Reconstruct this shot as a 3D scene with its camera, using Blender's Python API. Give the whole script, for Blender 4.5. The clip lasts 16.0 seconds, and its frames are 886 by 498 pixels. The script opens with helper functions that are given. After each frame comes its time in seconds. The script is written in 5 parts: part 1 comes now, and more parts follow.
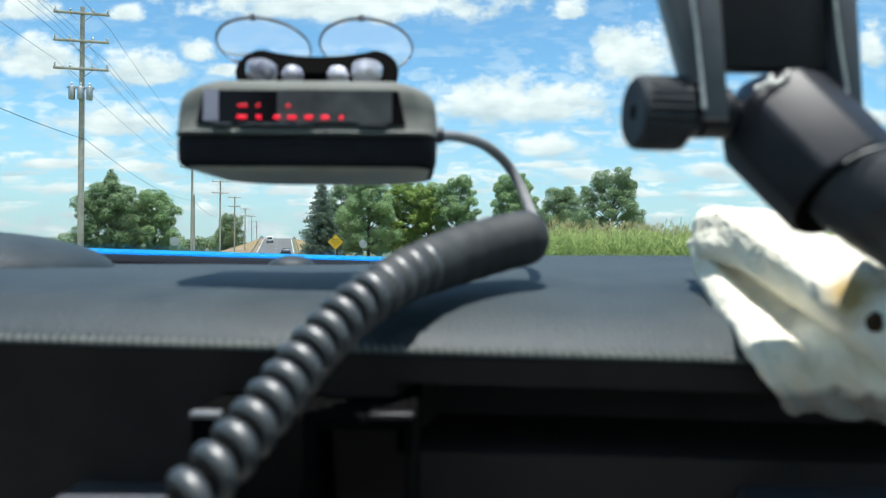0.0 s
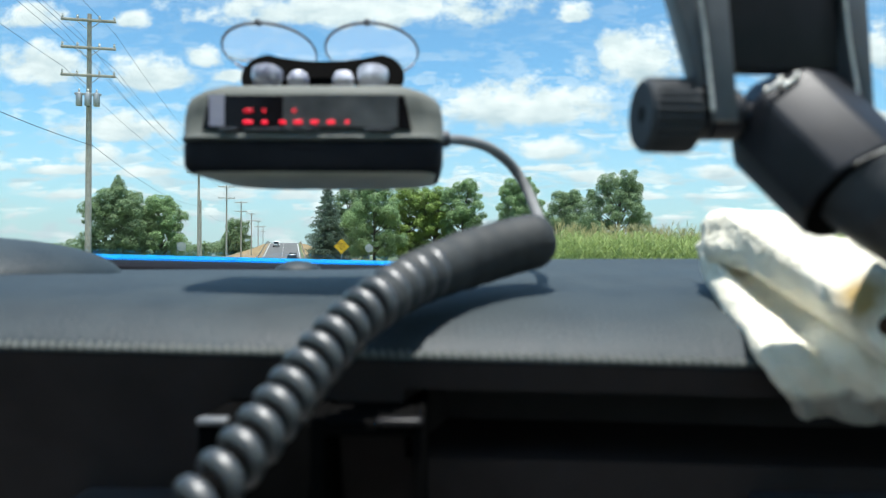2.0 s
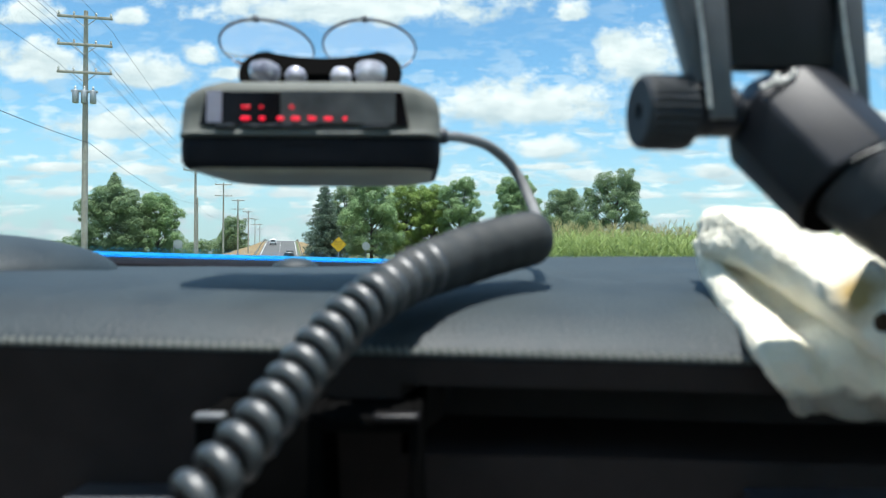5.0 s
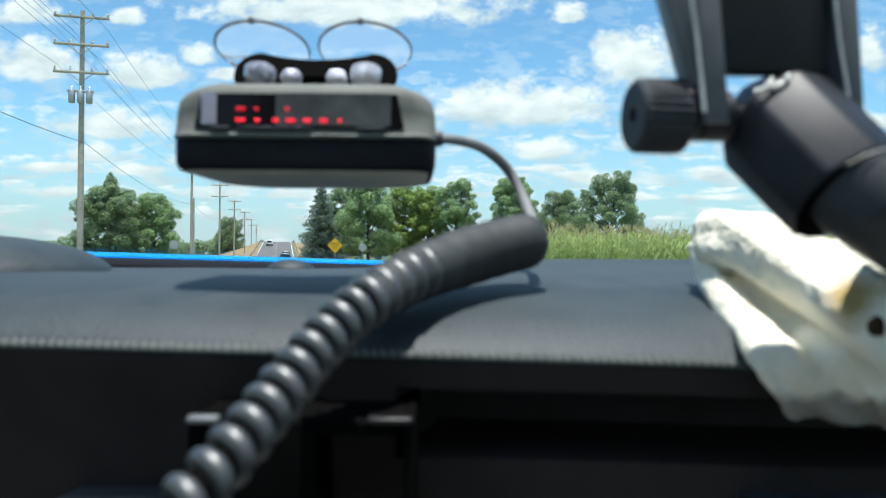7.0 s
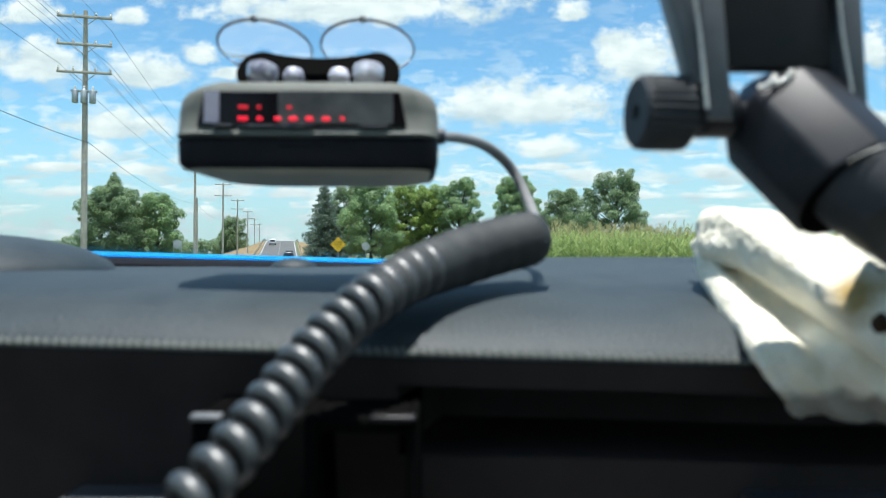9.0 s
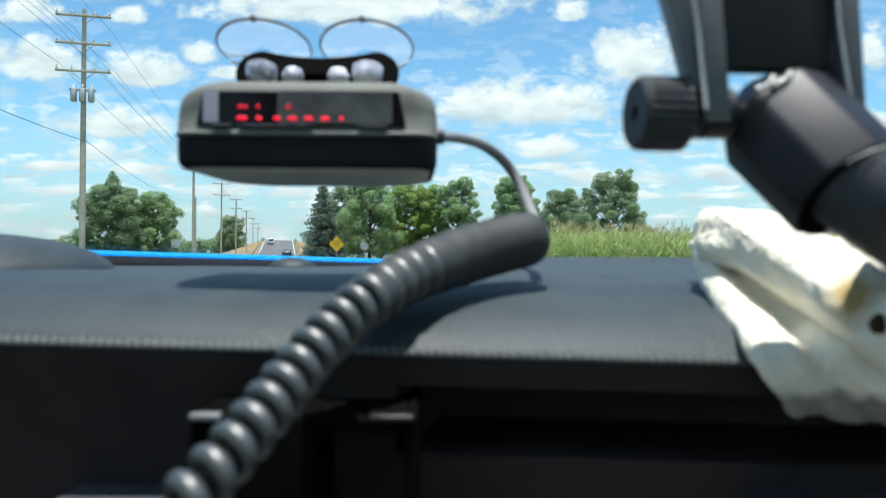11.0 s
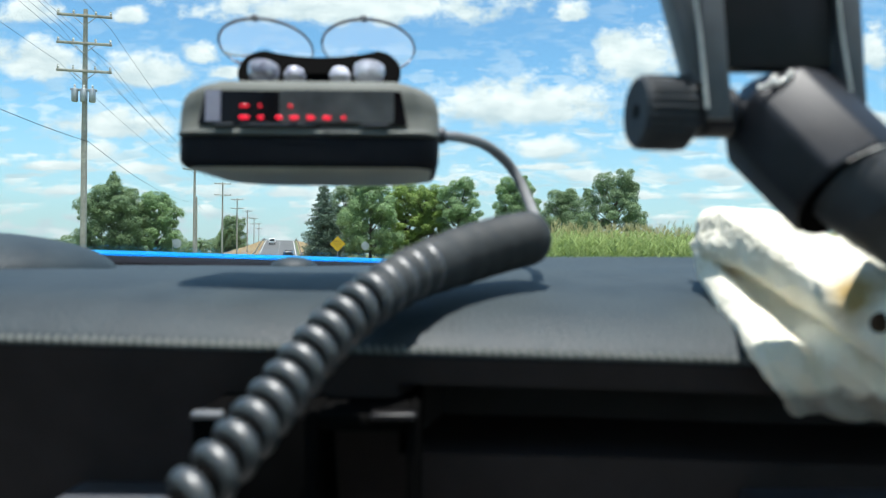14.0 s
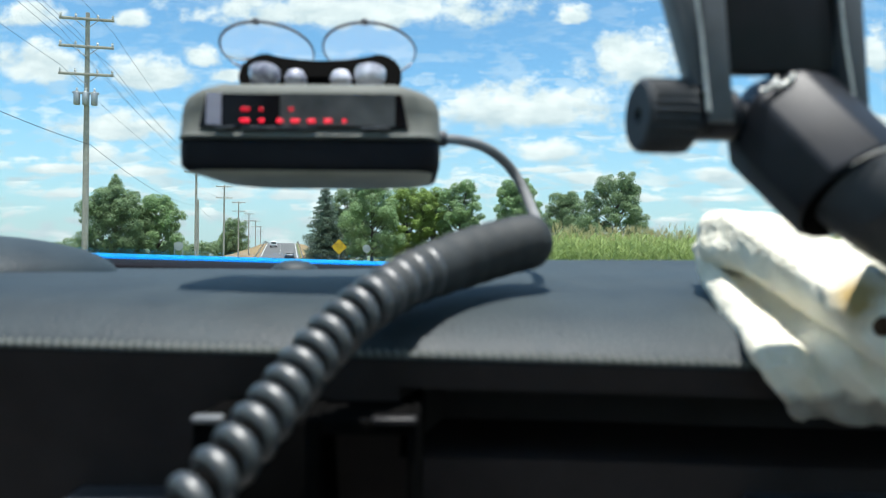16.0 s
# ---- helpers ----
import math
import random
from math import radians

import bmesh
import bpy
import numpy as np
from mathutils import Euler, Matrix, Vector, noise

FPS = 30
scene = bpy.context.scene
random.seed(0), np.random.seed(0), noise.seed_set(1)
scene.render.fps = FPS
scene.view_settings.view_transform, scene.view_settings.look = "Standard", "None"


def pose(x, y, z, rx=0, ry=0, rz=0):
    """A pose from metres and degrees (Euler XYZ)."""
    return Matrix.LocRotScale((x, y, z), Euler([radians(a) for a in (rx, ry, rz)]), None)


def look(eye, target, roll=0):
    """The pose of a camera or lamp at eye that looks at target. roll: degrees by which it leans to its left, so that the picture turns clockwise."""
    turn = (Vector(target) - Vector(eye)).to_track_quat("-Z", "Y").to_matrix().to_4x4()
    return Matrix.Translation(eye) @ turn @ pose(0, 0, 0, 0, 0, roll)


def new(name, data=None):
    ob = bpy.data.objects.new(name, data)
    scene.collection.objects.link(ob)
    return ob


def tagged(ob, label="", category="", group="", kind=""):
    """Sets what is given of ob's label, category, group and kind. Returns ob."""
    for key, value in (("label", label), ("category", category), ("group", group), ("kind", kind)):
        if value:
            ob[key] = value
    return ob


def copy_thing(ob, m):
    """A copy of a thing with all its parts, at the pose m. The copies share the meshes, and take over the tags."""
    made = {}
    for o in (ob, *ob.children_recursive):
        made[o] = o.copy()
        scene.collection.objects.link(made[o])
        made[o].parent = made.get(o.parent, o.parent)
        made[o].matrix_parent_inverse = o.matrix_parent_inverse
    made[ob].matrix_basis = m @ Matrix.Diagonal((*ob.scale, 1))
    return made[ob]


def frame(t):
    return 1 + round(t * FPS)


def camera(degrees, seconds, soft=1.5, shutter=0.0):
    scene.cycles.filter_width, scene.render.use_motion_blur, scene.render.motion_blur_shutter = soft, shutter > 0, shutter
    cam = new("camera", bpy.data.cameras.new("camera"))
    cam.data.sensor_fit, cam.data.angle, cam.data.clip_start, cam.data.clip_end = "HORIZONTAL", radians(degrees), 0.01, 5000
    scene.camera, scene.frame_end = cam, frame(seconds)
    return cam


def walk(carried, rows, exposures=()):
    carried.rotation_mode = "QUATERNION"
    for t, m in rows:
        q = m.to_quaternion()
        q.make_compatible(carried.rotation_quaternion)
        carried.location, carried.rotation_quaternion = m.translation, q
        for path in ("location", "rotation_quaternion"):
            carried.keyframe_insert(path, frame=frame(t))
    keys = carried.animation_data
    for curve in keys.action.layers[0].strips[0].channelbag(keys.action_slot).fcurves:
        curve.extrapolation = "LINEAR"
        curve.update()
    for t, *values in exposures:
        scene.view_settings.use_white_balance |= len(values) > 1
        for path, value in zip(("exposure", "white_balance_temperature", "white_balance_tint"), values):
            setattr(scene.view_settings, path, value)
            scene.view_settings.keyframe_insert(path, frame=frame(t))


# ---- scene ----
cam = camera(64.0, 16.0, soft=1.1)
# a phone held low behind the dashboard, focused on the far distance
cam.data.dof.use_dof = True
cam.data.dof.focus_distance = 60.0
cam.data.dof.aperture_fstop = 15.0
walk(cam, [
    (0, pose(-0.0002, -0.0010, 1.1999, 90.241, -0.387, -0.195)),
    (0.5, pose(-0.0005, 0.0004, 1.1995, 90.229, -0.218, -0.095)),
    (1, pose(-0.0009, 0.0010, 1.2001, 90.315, -0.120, -0.037)),
    (1.5, pose(-0.0009, -0.0004, 1.2000, 90.455, -0.454, 0.062)),
    (2, pose(-0.0005, 0.0002, 1.2001, 90.549, -0.102, 0.291)),
    (2.5, pose(-0.0001, -0.0005, 1.1997, 90.305, -0.221, 0.385)),
    (3, pose(-0.0005, 0.0001, 1.1987, 90.247, -0.532, 0.116)),
    (3.5, pose(-0.0002, -0.0001, 1.1991, 90.498, -0.518, 0.137)),
    (4, pose(-0.0006, 0.0000, 1.1994, 90.416, -0.226, 0.071)),
    (6.5, pose(-0.0003, -0.0002, 1.1997, 90.410, -0.254, -0.021)),
    (7, pose(-0.0000, 0.0001, 1.2000, 90.524, -0.396, -0.231)),
    (7.5, pose(0.0001, 0.0001, 1.2002, 90.376, -0.325, -0.125)),
    (8, pose(0.0000, 0.0000, 1.2000, 90.410, -0.000, -0.000)),
    (8.5, pose(0.0001, -0.0002, 1.1997, 90.454, 0.005, 0.066)),
    (9, pose(0.0001, 0.0002, 1.1997, 90.421, -0.259, 0.019)),
    (11.5, pose(0.0000, -0.0001, 1.1998, 90.401, -0.430, -0.132)),
    (12, pose(0.0002, 0.0003, 1.2001, 90.416, -0.480, -0.169)),
    (12.5, pose(0.0003, 0.0001, 1.1994, 90.292, -0.314, -0.151)),
    (13, pose(0.0002, -0.0002, 1.1996, 90.128, -0.253, -0.277)),
    (13.5, pose(-0.0000, 0.0002, 1.1999, 90.219, -0.455, -0.094)),
    (14, pose(-0.0002, -0.0005, 1.1994, 90.407, -0.414, -0.026)),
    (14.5, pose(-0.0000, 0.0001, 1.1999, 90.415, -0.269, -0.025)),
    (15, pose(-0.0001, 0.0004, 1.2001, 90.376, -0.177, -0.050)),
    (15.5, pose(0.0003, 0.0002, 1.1997, 90.396, -0.132, 0.091)),
    (16, pose(-0.0001, 0.0001, 1.1996, 90.631, -0.401, 0.086)),
])

# ---- light ----
SUN = Vector((0.03, -0.09, 0.95)).normalized()
world = bpy.data.worlds.new("sky")
scene.world = world
world.use_nodes = True


def build_sky():
    """Blue summer sky with scattered fair-weather cumulus."""
    nt = world.node_tree
    nt.nodes.clear()
    link = nt.links.new

    def node(kind, **values):
        n = nt.nodes.new(kind)
        for key, value in values.items():
            n.inputs[int(key[1:])].default_value = value
        return n

    def op(kind, a, b=None, c=None):
        n = nt.nodes.new("ShaderNodeMath")
        n.operation = kind
        for i, v in enumerate((a, b, c)):
            if v is None:
                continue
            if isinstance(v, (int, float)):
                n.inputs[i].default_value = v
            else:
                link(v, n.inputs[i])
        return n.outputs[0]

    sky = nt.nodes.new("ShaderNodeTexSky")
    sky.sky_type = "NISHITA"
    sky.sun_disc = False
    sky.sun_elevation = math.asin(SUN.z)
    sky.sun_rotation = math.atan2(SUN.x, SUN.y)
    sky.air_density, sky.dust_density, sky.ozone_density = 1.0, 0.15, 2.0
    co = nt.nodes.new("ShaderNodeTexCoord")
    sep = nt.nodes.new("ShaderNodeSeparateXYZ")
    link(co.outputs["Generated"], sep.inputs[0])
    x, y, z = sep.outputs
    ahead = op("MAXIMUM", y, 0.05)
    side, up = op("DIVIDE", x, ahead), op("DIVIDE", z, ahead)
    flat = nt.nodes.new("ShaderNodeCombineXYZ")
    link(side, flat.inputs[0])
    link(up, flat.inputs[1])

    def fbm(scale, stretch, detail, rough, offset):
        m = nt.nodes.new("ShaderNodeMapping")
        m.inputs["Scale"].default_value = (1, stretch, 1)
        m.inputs["Location"].default_value = (offset, offset, 0)
        link(flat.outputs[0], m.inputs[0])
        n = nt.nodes.new("ShaderNodeTexNoise")
        n.inputs["Scale"].default_value = scale
        n.inputs["Detail"].default_value = detail
        n.inputs["Roughness"].default_value = rough
        link(m.outputs[0], n.inputs["Vector"])
        return n.outputs["Fac"]

    puff = fbm(24, 1.35, 9, 0.6, 3.7)
    wisp = fbm(19, 2.7, 7, 0.56, 9.1)
    # cumulus heaps: tangent of bearing, tangent of elevation, half width, half height
    heaps = [
        (-0.139, 0.345, 0.240, 0.038), (0.176, 0.339, 0.032, 0.020), (0.270, 0.272, 0.074, 0.060), (0.116, 0.206, 0.150, 0.046),
        (-0.585, 0.335, 0.050, 0.025), (-0.577, 0.265, 0.080, 0.040), (-0.445, 0.331, 0.029, 0.019), (-0.415, 0.252, 0.074, 0.036),
        (-0.345, 0.275, 0.030, 0.022), (-0.460, 0.176, 0.092, 0.028), (-0.489, 0.139, 0.045, 0.019), (0.610, 0.290, 0.026, 0.038),
        (0.150, 0.147, 0.066, 0.022), (0.300, 0.160, 0.062, 0.018), (-0.306, 0.253, 0.030, 0.014), (0.475, 0.300, 0.030, 0.026),
    ]
    banks = [
        (-0.545, 0.119, 0.066, 0.010), (-0.433, 0.116, 0.050, 0.012), (0.208, 0.112, 0.052, 0.014), (0.387, 0.116, 0.046, 0.015),
        (0.140, 0.123, 0.050, 0.006), (0.260, 0.084, 0.058, 0.008), (0.323, 0.054, 0.026, 0.006), (0.395, 0.084, 0.042, 0.008),
        (-0.210, 0.084, 0.052, 0.010), (-0.300, 0.084, 0.034, 0.008), (-0.550, 0.084, 0.050, 0.007), (0.024, 0.097, 0.030, 0.010),
        (0.620, 0.190, 0.030, 0.014), (-0.120, 0.070, 0.050, 0.007), (-0.400, 0.060, 0.050, 0.006), (0.480, 0.060, 0.060, 0.007),
    ]
    best, height = None, None
    for a, b, w, h in heaps + banks:
        dx = op("DIVIDE", op("SUBTRACT", side, a), w)
        rise = op("DIVIDE", op("SUBTRACT", up, b), h)
        # flat bases: the lower half falls off faster
        dz = op("MAXIMUM", rise, op("MULTIPLY", rise, -1.7))
        r = op("SQRT", op("ADD", op("MULTIPLY", dx, dx), op("MULTIPLY", dz, dz)))
        if best is None:
            best, height = r, rise
        else:
            near = op("LESS_THAN", r, best)
            height = op("ADD", op("MULTIPLY", rise, near), op("MULTIPLY", height, op("SUBTRACT", 1.0, near)))
            best = op("MINIMUM", best, r)
    heap = op("SUBTRACT", 1.24, best)
    body = op("ADD", heap, op("MULTIPLY", op("SUBTRACT", puff, 0.5), 2.2))
    thick = nt.nodes.new("ShaderNodeMapRange")
    thick.interpolation_type = "SMOOTHSTEP"
    thick.inputs[1].default_value, thick.inputs[2].default_value = 0.04, 0.76
    link(body, thick.inputs[0])
    # thin veils low over the horizon
    veil = nt.nodes.new("ShaderNodeMapRange")
    veil.inputs[1].default_value, veil.inputs[2].default_value = 0.49, 0.59
    link(wisp, veil.inputs[0])
    low = nt.nodes.new("ShaderNodeMapRange")
    low.inputs[1].default_value, low.inputs[2].default_value = 0.02, 0.30
    low.inputs[3].default_value, low.inputs[4].default_value = 1.0, 0.14
    link(up, low.inputs[0])
    veiled = op("MULTIPLY", veil.outputs[0], low.outputs[0])
    cover = op("MAXIMUM", thick.outputs[0], veiled)
    haze = nt.nodes.new("ShaderNodeMapRange")
    haze.interpolation_type = "SMOOTHSTEP"
    haze.inputs[1].default_value, haze.inputs[2].default_value = -0.04, 0.26
    haze.inputs[3].default_value, haze.inputs[4].default_value = 0.92, 0.0
    link(up, haze.inputs[0])
    front = op("GREATER_THAN", y, 0.06)
    over = op("GREATER_THAN", z, 0.0)
    # the rest of the sky carries the same scattered cloud
    deck = nt.nodes.new("ShaderNodeCombineXYZ")
    high = op("ADD", op("MAXIMUM", z, 0.0), 0.12)
    link(op("DIVIDE", x, high), deck.inputs[0])
    link(op("DIVIDE", y, high), deck.inputs[1])
    heapn = nt.nodes.new("ShaderNodeTexNoise")
    heapn.inputs["Scale"].default_value, heapn.inputs["Detail"].default_value = 1.6, 6
    link(deck.outputs[0], heapn.inputs["Vector"])
    rest = nt.nodes.new("ShaderNodeMapRange")
    rest.interpolation_type = "SMOOTHSTEP"
    rest.inputs[1].default_value, rest.inputs[2].default_value = 0.47, 0.58
    link(heapn.outputs["Fac"], rest.inputs[0])
    cover = op("ADD", op("MULTIPLY", cover, front), op("MULTIPLY", rest.outputs[0], op("SUBTRACT", 1.0, front)))
    cover = op("MULTIPLY", cover, over)
    shade = nt.nodes.new("ShaderNodeMapRange")
    shade.inputs[1].default_value, shade.inputs[2].default_value = 0.3, 0.72
    # sunlit tops, greyer bases
    link(op("ADD", fbm(18, 1.8, 5, 0.55, 1.3), op("MULTIPLY", op("MAXIMUM", op("MINIMUM", height, 0.9), -0.9), 0.16)), shade.inputs[0])
    tone = nt.nodes.new("ShaderNodeMix")
    tone.data_type = "RGBA"
    tone.inputs[6].default_value = (3.5, 4.25, 4.6, 1)
    tone.inputs[7].default_value = (5.9, 6.3, 6.25, 1)
    link(shade.outputs[0], tone.inputs[0])
    mix = nt.nodes.new("ShaderNodeMix")
    mix.data_type = "RGBA"
    link(cover, mix.inputs[0])
    tint = nt.nodes.new("ShaderNodeMix")
    tint.data_type, tint.blend_type = "RGBA", "MULTIPLY"
    tint.inputs[0].default_value = 1.0
    tint.inputs[7].default_value = (0.70, 1.0, 1.04, 1)
    link(sky.outputs[0], tint.inputs[6])
    hazed = nt.nodes.new("ShaderNodeMix")
    hazed.data_type = "RGBA"
    hazed.inputs[7].default_value = (3.0, 4.0, 4.5, 1)
    link(haze.outputs[0], hazed.inputs[0])
    link(tint.outputs[2], hazed.inputs[6])
    link(hazed.outputs[2], mix.inputs[6])
    link(tone.outputs[2], mix.inputs[7])
    bg = nt.nodes.new("ShaderNodeBackground")
    bg.inputs[1].default_value = 0.11
    link(mix.outputs[2], bg.inputs[0])
    out = nt.nodes.new("ShaderNodeOutputWorld")
    link(bg.outputs[0], out.inputs[0])


build_sky()
sun_data = bpy.data.lights.new("sun", "SUN")
sun_data.energy, sun_data.angle, sun_data.color = 5.0, radians(0.53), (1.0, 0.985, 0.945)
sun = new("sun", sun_data)
sun.matrix_world = look(SUN * 50, (0, 0, 0))
scene.view_settings.exposure = 0.77


# ---- materials ----
def material(name, dark, light, rough=0.6, metal=0.0, scale=30.0, bump=0.0, bump_scale=None, island=0.0, coat=0.0, emit=None, power=0.0, spec=0.5, trans=0.0):
    """A two-scale mottled surface between two colours."""
    m = bpy.data.materials.new(name)
    m.use_nodes = True
    nt = m.node_tree
    b = nt.nodes["Principled BSDF"]
    co = nt.nodes.new("ShaderNodeTexCoord")
    big = nt.nodes.new("ShaderNodeTexNoise")
    big.inputs["Scale"].default_value, big.inputs["Detail"].default_value = scale * 0.13, 3
    fine = nt.nodes.new("ShaderNodeTexNoise")
    fine.inputs["Scale"].default_value, fine.inputs["Detail"].default_value = scale, 6
    for n in (big, fine):
        nt.links.new(co.outputs["Object"], n.inputs["Vector"])
    add = nt.nodes.new("ShaderNodeMath")
    add.operation = "ADD"
    nt.links.new(big.outputs["Fac"], add.inputs[0])
    nt.links.new(fine.outputs["Fac"], add.inputs[1])
    rng = nt.nodes.new("ShaderNodeMapRange")
    rng.inputs[1].default_value, rng.inputs[2].default_value = 0.72, 1.28
    nt.links.new(add.outputs[0], rng.inputs[0])
    fac = rng.outputs[0]
    if island:
        geo = nt.nodes.new("ShaderNodeNewGeometry")
        mixf = nt.nodes.new("ShaderNodeMix")
        mixf.inputs[0].default_value = island
        nt.links.new(fac, mixf.inputs[2])
        nt.links.new(geo.outputs["Random Per Island"], mixf.inputs[3])
        fac = mixf.outputs[0]
    mix = nt.nodes.new("ShaderNodeMix")
    mix.data_type = "RGBA"
    mix.inputs[6].default_value, mix.inputs[7].default_value = (*dark, 1), (*light, 1)
    nt.links.new(fac, mix.inputs[0])
    nt.links.new(mix.outputs[2], b.inputs["Base Color"])
    rr = nt.nodes.new("ShaderNodeMapRange")
    rr.inputs[3].default_value, rr.inputs[4].default_value = max(0.02, rough - 0.08), min(1, rough + 0.08)
    nt.links.new(fine.outputs["Fac"], rr.inputs[0])
    nt.links.new(rr.outputs[0], b.inputs["Roughness"])
    b.inputs["Metallic"].default_value = metal
    b.inputs["Specular IOR Level"].default_value = spec
    b.inputs["Coat Weight"].default_value = coat
    b.inputs["Coat Roughness"].default_value = 0.05
    if trans:
        b.inputs["Transmission Weight"].default_value = trans
    if emit:
        b.inputs["Emission Color"].default_value = (*emit, 1)
        b.inputs["Emission Strength"].default_value = power
    if bump:
        grain = nt.nodes.new("ShaderNodeTexNoise")
        grain.inputs["Scale"].default_value = bump_scale or scale * 3
        grain.inputs["Detail"].default_value = 3
        nt.links.new(co.outputs["Object"], grain.inputs["Vector"])
        bp = nt.nodes.new("ShaderNodeBump")
        bp.inputs["Strength"].default_value, bp.inputs["Distance"].default_value = bump, 0.4 / (bump_scale or scale * 3)
        nt.links.new(grain.outputs["Fac"], bp.inputs["Height"])
        nt.links.new(bp.outputs[0], b.inputs["Normal"])
    return m


def leaf_material(name, dark, light):
    """Foliage: matt leaves that let some light through, each a little different."""
    m = bpy.data.materials.new(name)
    m.use_nodes = True
    nt = m.node_tree
    b = nt.nodes["Principled BSDF"]
    geo = nt.nodes.new("ShaderNodeNewGeometry")
    co = nt.nodes.new("ShaderNodeTexCoord")
    big = nt.nodes.new("ShaderNodeTexNoise")
    big.inputs["Scale"].default_value = 0.35
    nt.links.new(co.outputs["Object"], big.inputs["Vector"])
    f = nt.nodes.new("ShaderNodeMix")
    f.inputs[0].default_value = 0.5
    nt.links.new(geo.outputs["Random Per Island"], f.inputs[2])
    nt.links.new(big.outputs["Fac"], f.inputs[3])
    mix = nt.nodes.new("ShaderNodeMix")
    mix.data_type = "RGBA"
    mix.inputs[6].default_value, mix.inputs[7].default_value = (*dark, 1), (*light, 1)
    nt.links.new(f.outputs[0], mix.inputs[0])
    nt.links.new(mix.outputs[2], b.inputs["Base Color"])
    b.inputs["Roughness"].default_value = 0.55
    b.inputs["Specular IOR Level"].default_value = 0.3
    tr = nt.nodes.new("ShaderNodeBsdfTranslucent")
    nt.links.new(mix.outputs[2], tr.inputs[0])
    ms = nt.nodes.new("ShaderNodeMixShader")
    ms.inputs[0].default_value = 0.45
    nt.links.new(b.outputs[0], ms.inputs[1])
    nt.links.new(tr.outputs[0], ms.inputs[2])
    nt.links.new(ms.outputs[0], nt.nodes["Material Output"].inputs[0])
    return m


def clear_material(name, tint, gloss_rough=0.02, ior=1.45, milk=0.0):
    """Clear sheet: transparent, with a Fresnel gloss."""
    m = bpy.data.materials.new(name)
    m.use_nodes = True
    nt = m.node_tree
    nt.nodes.remove(nt.nodes["Principled BSDF"])
    t = nt.nodes.new("ShaderNodeBsdfTransparent")
    t.inputs[0].default_value = (*tint, 1)
    g = nt.nodes.new("ShaderNodeBsdfGlossy")
    g.inputs["Roughness"].default_value = gloss_rough
    fr = nt.nodes.new("ShaderNodeFresnel")
    fr.inputs[0].default_value = ior
    ms = nt.nodes.new("ShaderNodeMixShader")
    nt.links.new(fr.outputs[0], ms.inputs[0])
    nt.links.new(t.outputs[0], ms.inputs[1])
    nt.links.new(g.outputs[0], ms.inputs[2])
    last = ms.outputs[0]
    if milk:
        film = nt.nodes.new("ShaderNodeBsdfTranslucent")
        film.inputs[0].default_value = (0.9, 0.92, 0.95, 1)
        blend = nt.nodes.new("ShaderNodeMixShader")
        blend.inputs[0].default_value = milk
        nt.links.new(last, blend.inputs[1])
        nt.links.new(film.outputs[0], blend.inputs[2])
        last = blend.outputs[0]
    nt.links.new(last, nt.nodes["Material Output"].inputs[0])
    return m


VINYL = material("dash vinyl", (0.0145, 0.0225, 0.0275), (0.0265, 0.0380, 0.0440), 0.56, scale=60, bump=0.7, bump_scale=700, spec=0.32)
VINYL_DARK = material("dash face vinyl", (0.028, 0.023, 0.022), (0.040, 0.033, 0.032), 0.9, scale=60, bump=0.35, bump_scale=900, spec=0.08)
THREAD = material("pale thread", (0.080, 0.087, 0.083), (0.150, 0.158, 0.148), 0.85, scale=300, spec=0.2)
WELT = material("grey seam welt", (0.055, 0.063, 0.061), (0.085, 0.094, 0.090), 0.85, scale=150, bump=0.3, bump_scale=900, spec=0.2)
SHELL = material("grey plastic shell", (0.108, 0.116, 0.106), (0.150, 0.158, 0.145), 0.65, scale=120, bump=0.15, bump_scale=2500, spec=0.12)
BAND = material("black plastic band", (0.012, 0.012, 0.0145), (0.020, 0.020, 0.0235), 0.65, scale=120, bump=0.1, bump_scale=2500, spec=0.1)
BASE = material("pale underside", (0.58, 0.53, 0.42), (0.74, 0.69, 0.56), 0.55, scale=120)
SCREEN = material("display window", (0.006, 0.005, 0.006), (0.009, 0.007, 0.008), 0.12, scale=80, spec=0.15)
SCREEN_GLARE = material("display window glare", (0.03, 0.032, 0.033), (0.115, 0.118, 0.118), 0.35, scale=110, spec=0.3)
SCREEN_EDGE = material("lilac window edge", (0.30, 0.29, 0.36), (0.40, 0.39, 0.46), 0.35, scale=120)
LED = material("red display dots", (0.5, 0.0, 0.02), (0.6, 0.0, 0.02), 0.4, emit=(1.0, 0.012, 0.045), power=0.6)
LED_DIM = material("dim red display dots", (0.3, 0.0, 0.01), (0.4, 0.0, 0.01), 0.4, emit=(1.0, 0.01, 0.04), power=0.32)
CUP = clear_material("clear suction cup", (0.88, 0.91, 0.92), 0.08, 1.10, 0.08)
RIM = material("cup rim", (0.05, 0.054, 0.060), (0.16, 0.17, 0.185), 0.7, scale=100, spec=0.2)
STEM = material("milky cup stem", (0.16, 0.16, 0.22), (0.85, 0.85, 0.95), 0.10, scale=330, spec=0.8, coat=0.6)
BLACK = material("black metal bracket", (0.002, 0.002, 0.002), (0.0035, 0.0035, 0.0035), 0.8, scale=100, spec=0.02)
RUBBER = material("dark cord rubber", (0.012, 0.0155, 0.017), (0.022, 0.027, 0.029), 0.5, scale=160, bump=0.08, bump_scale=1500, spec=0.8, coat=0.8)
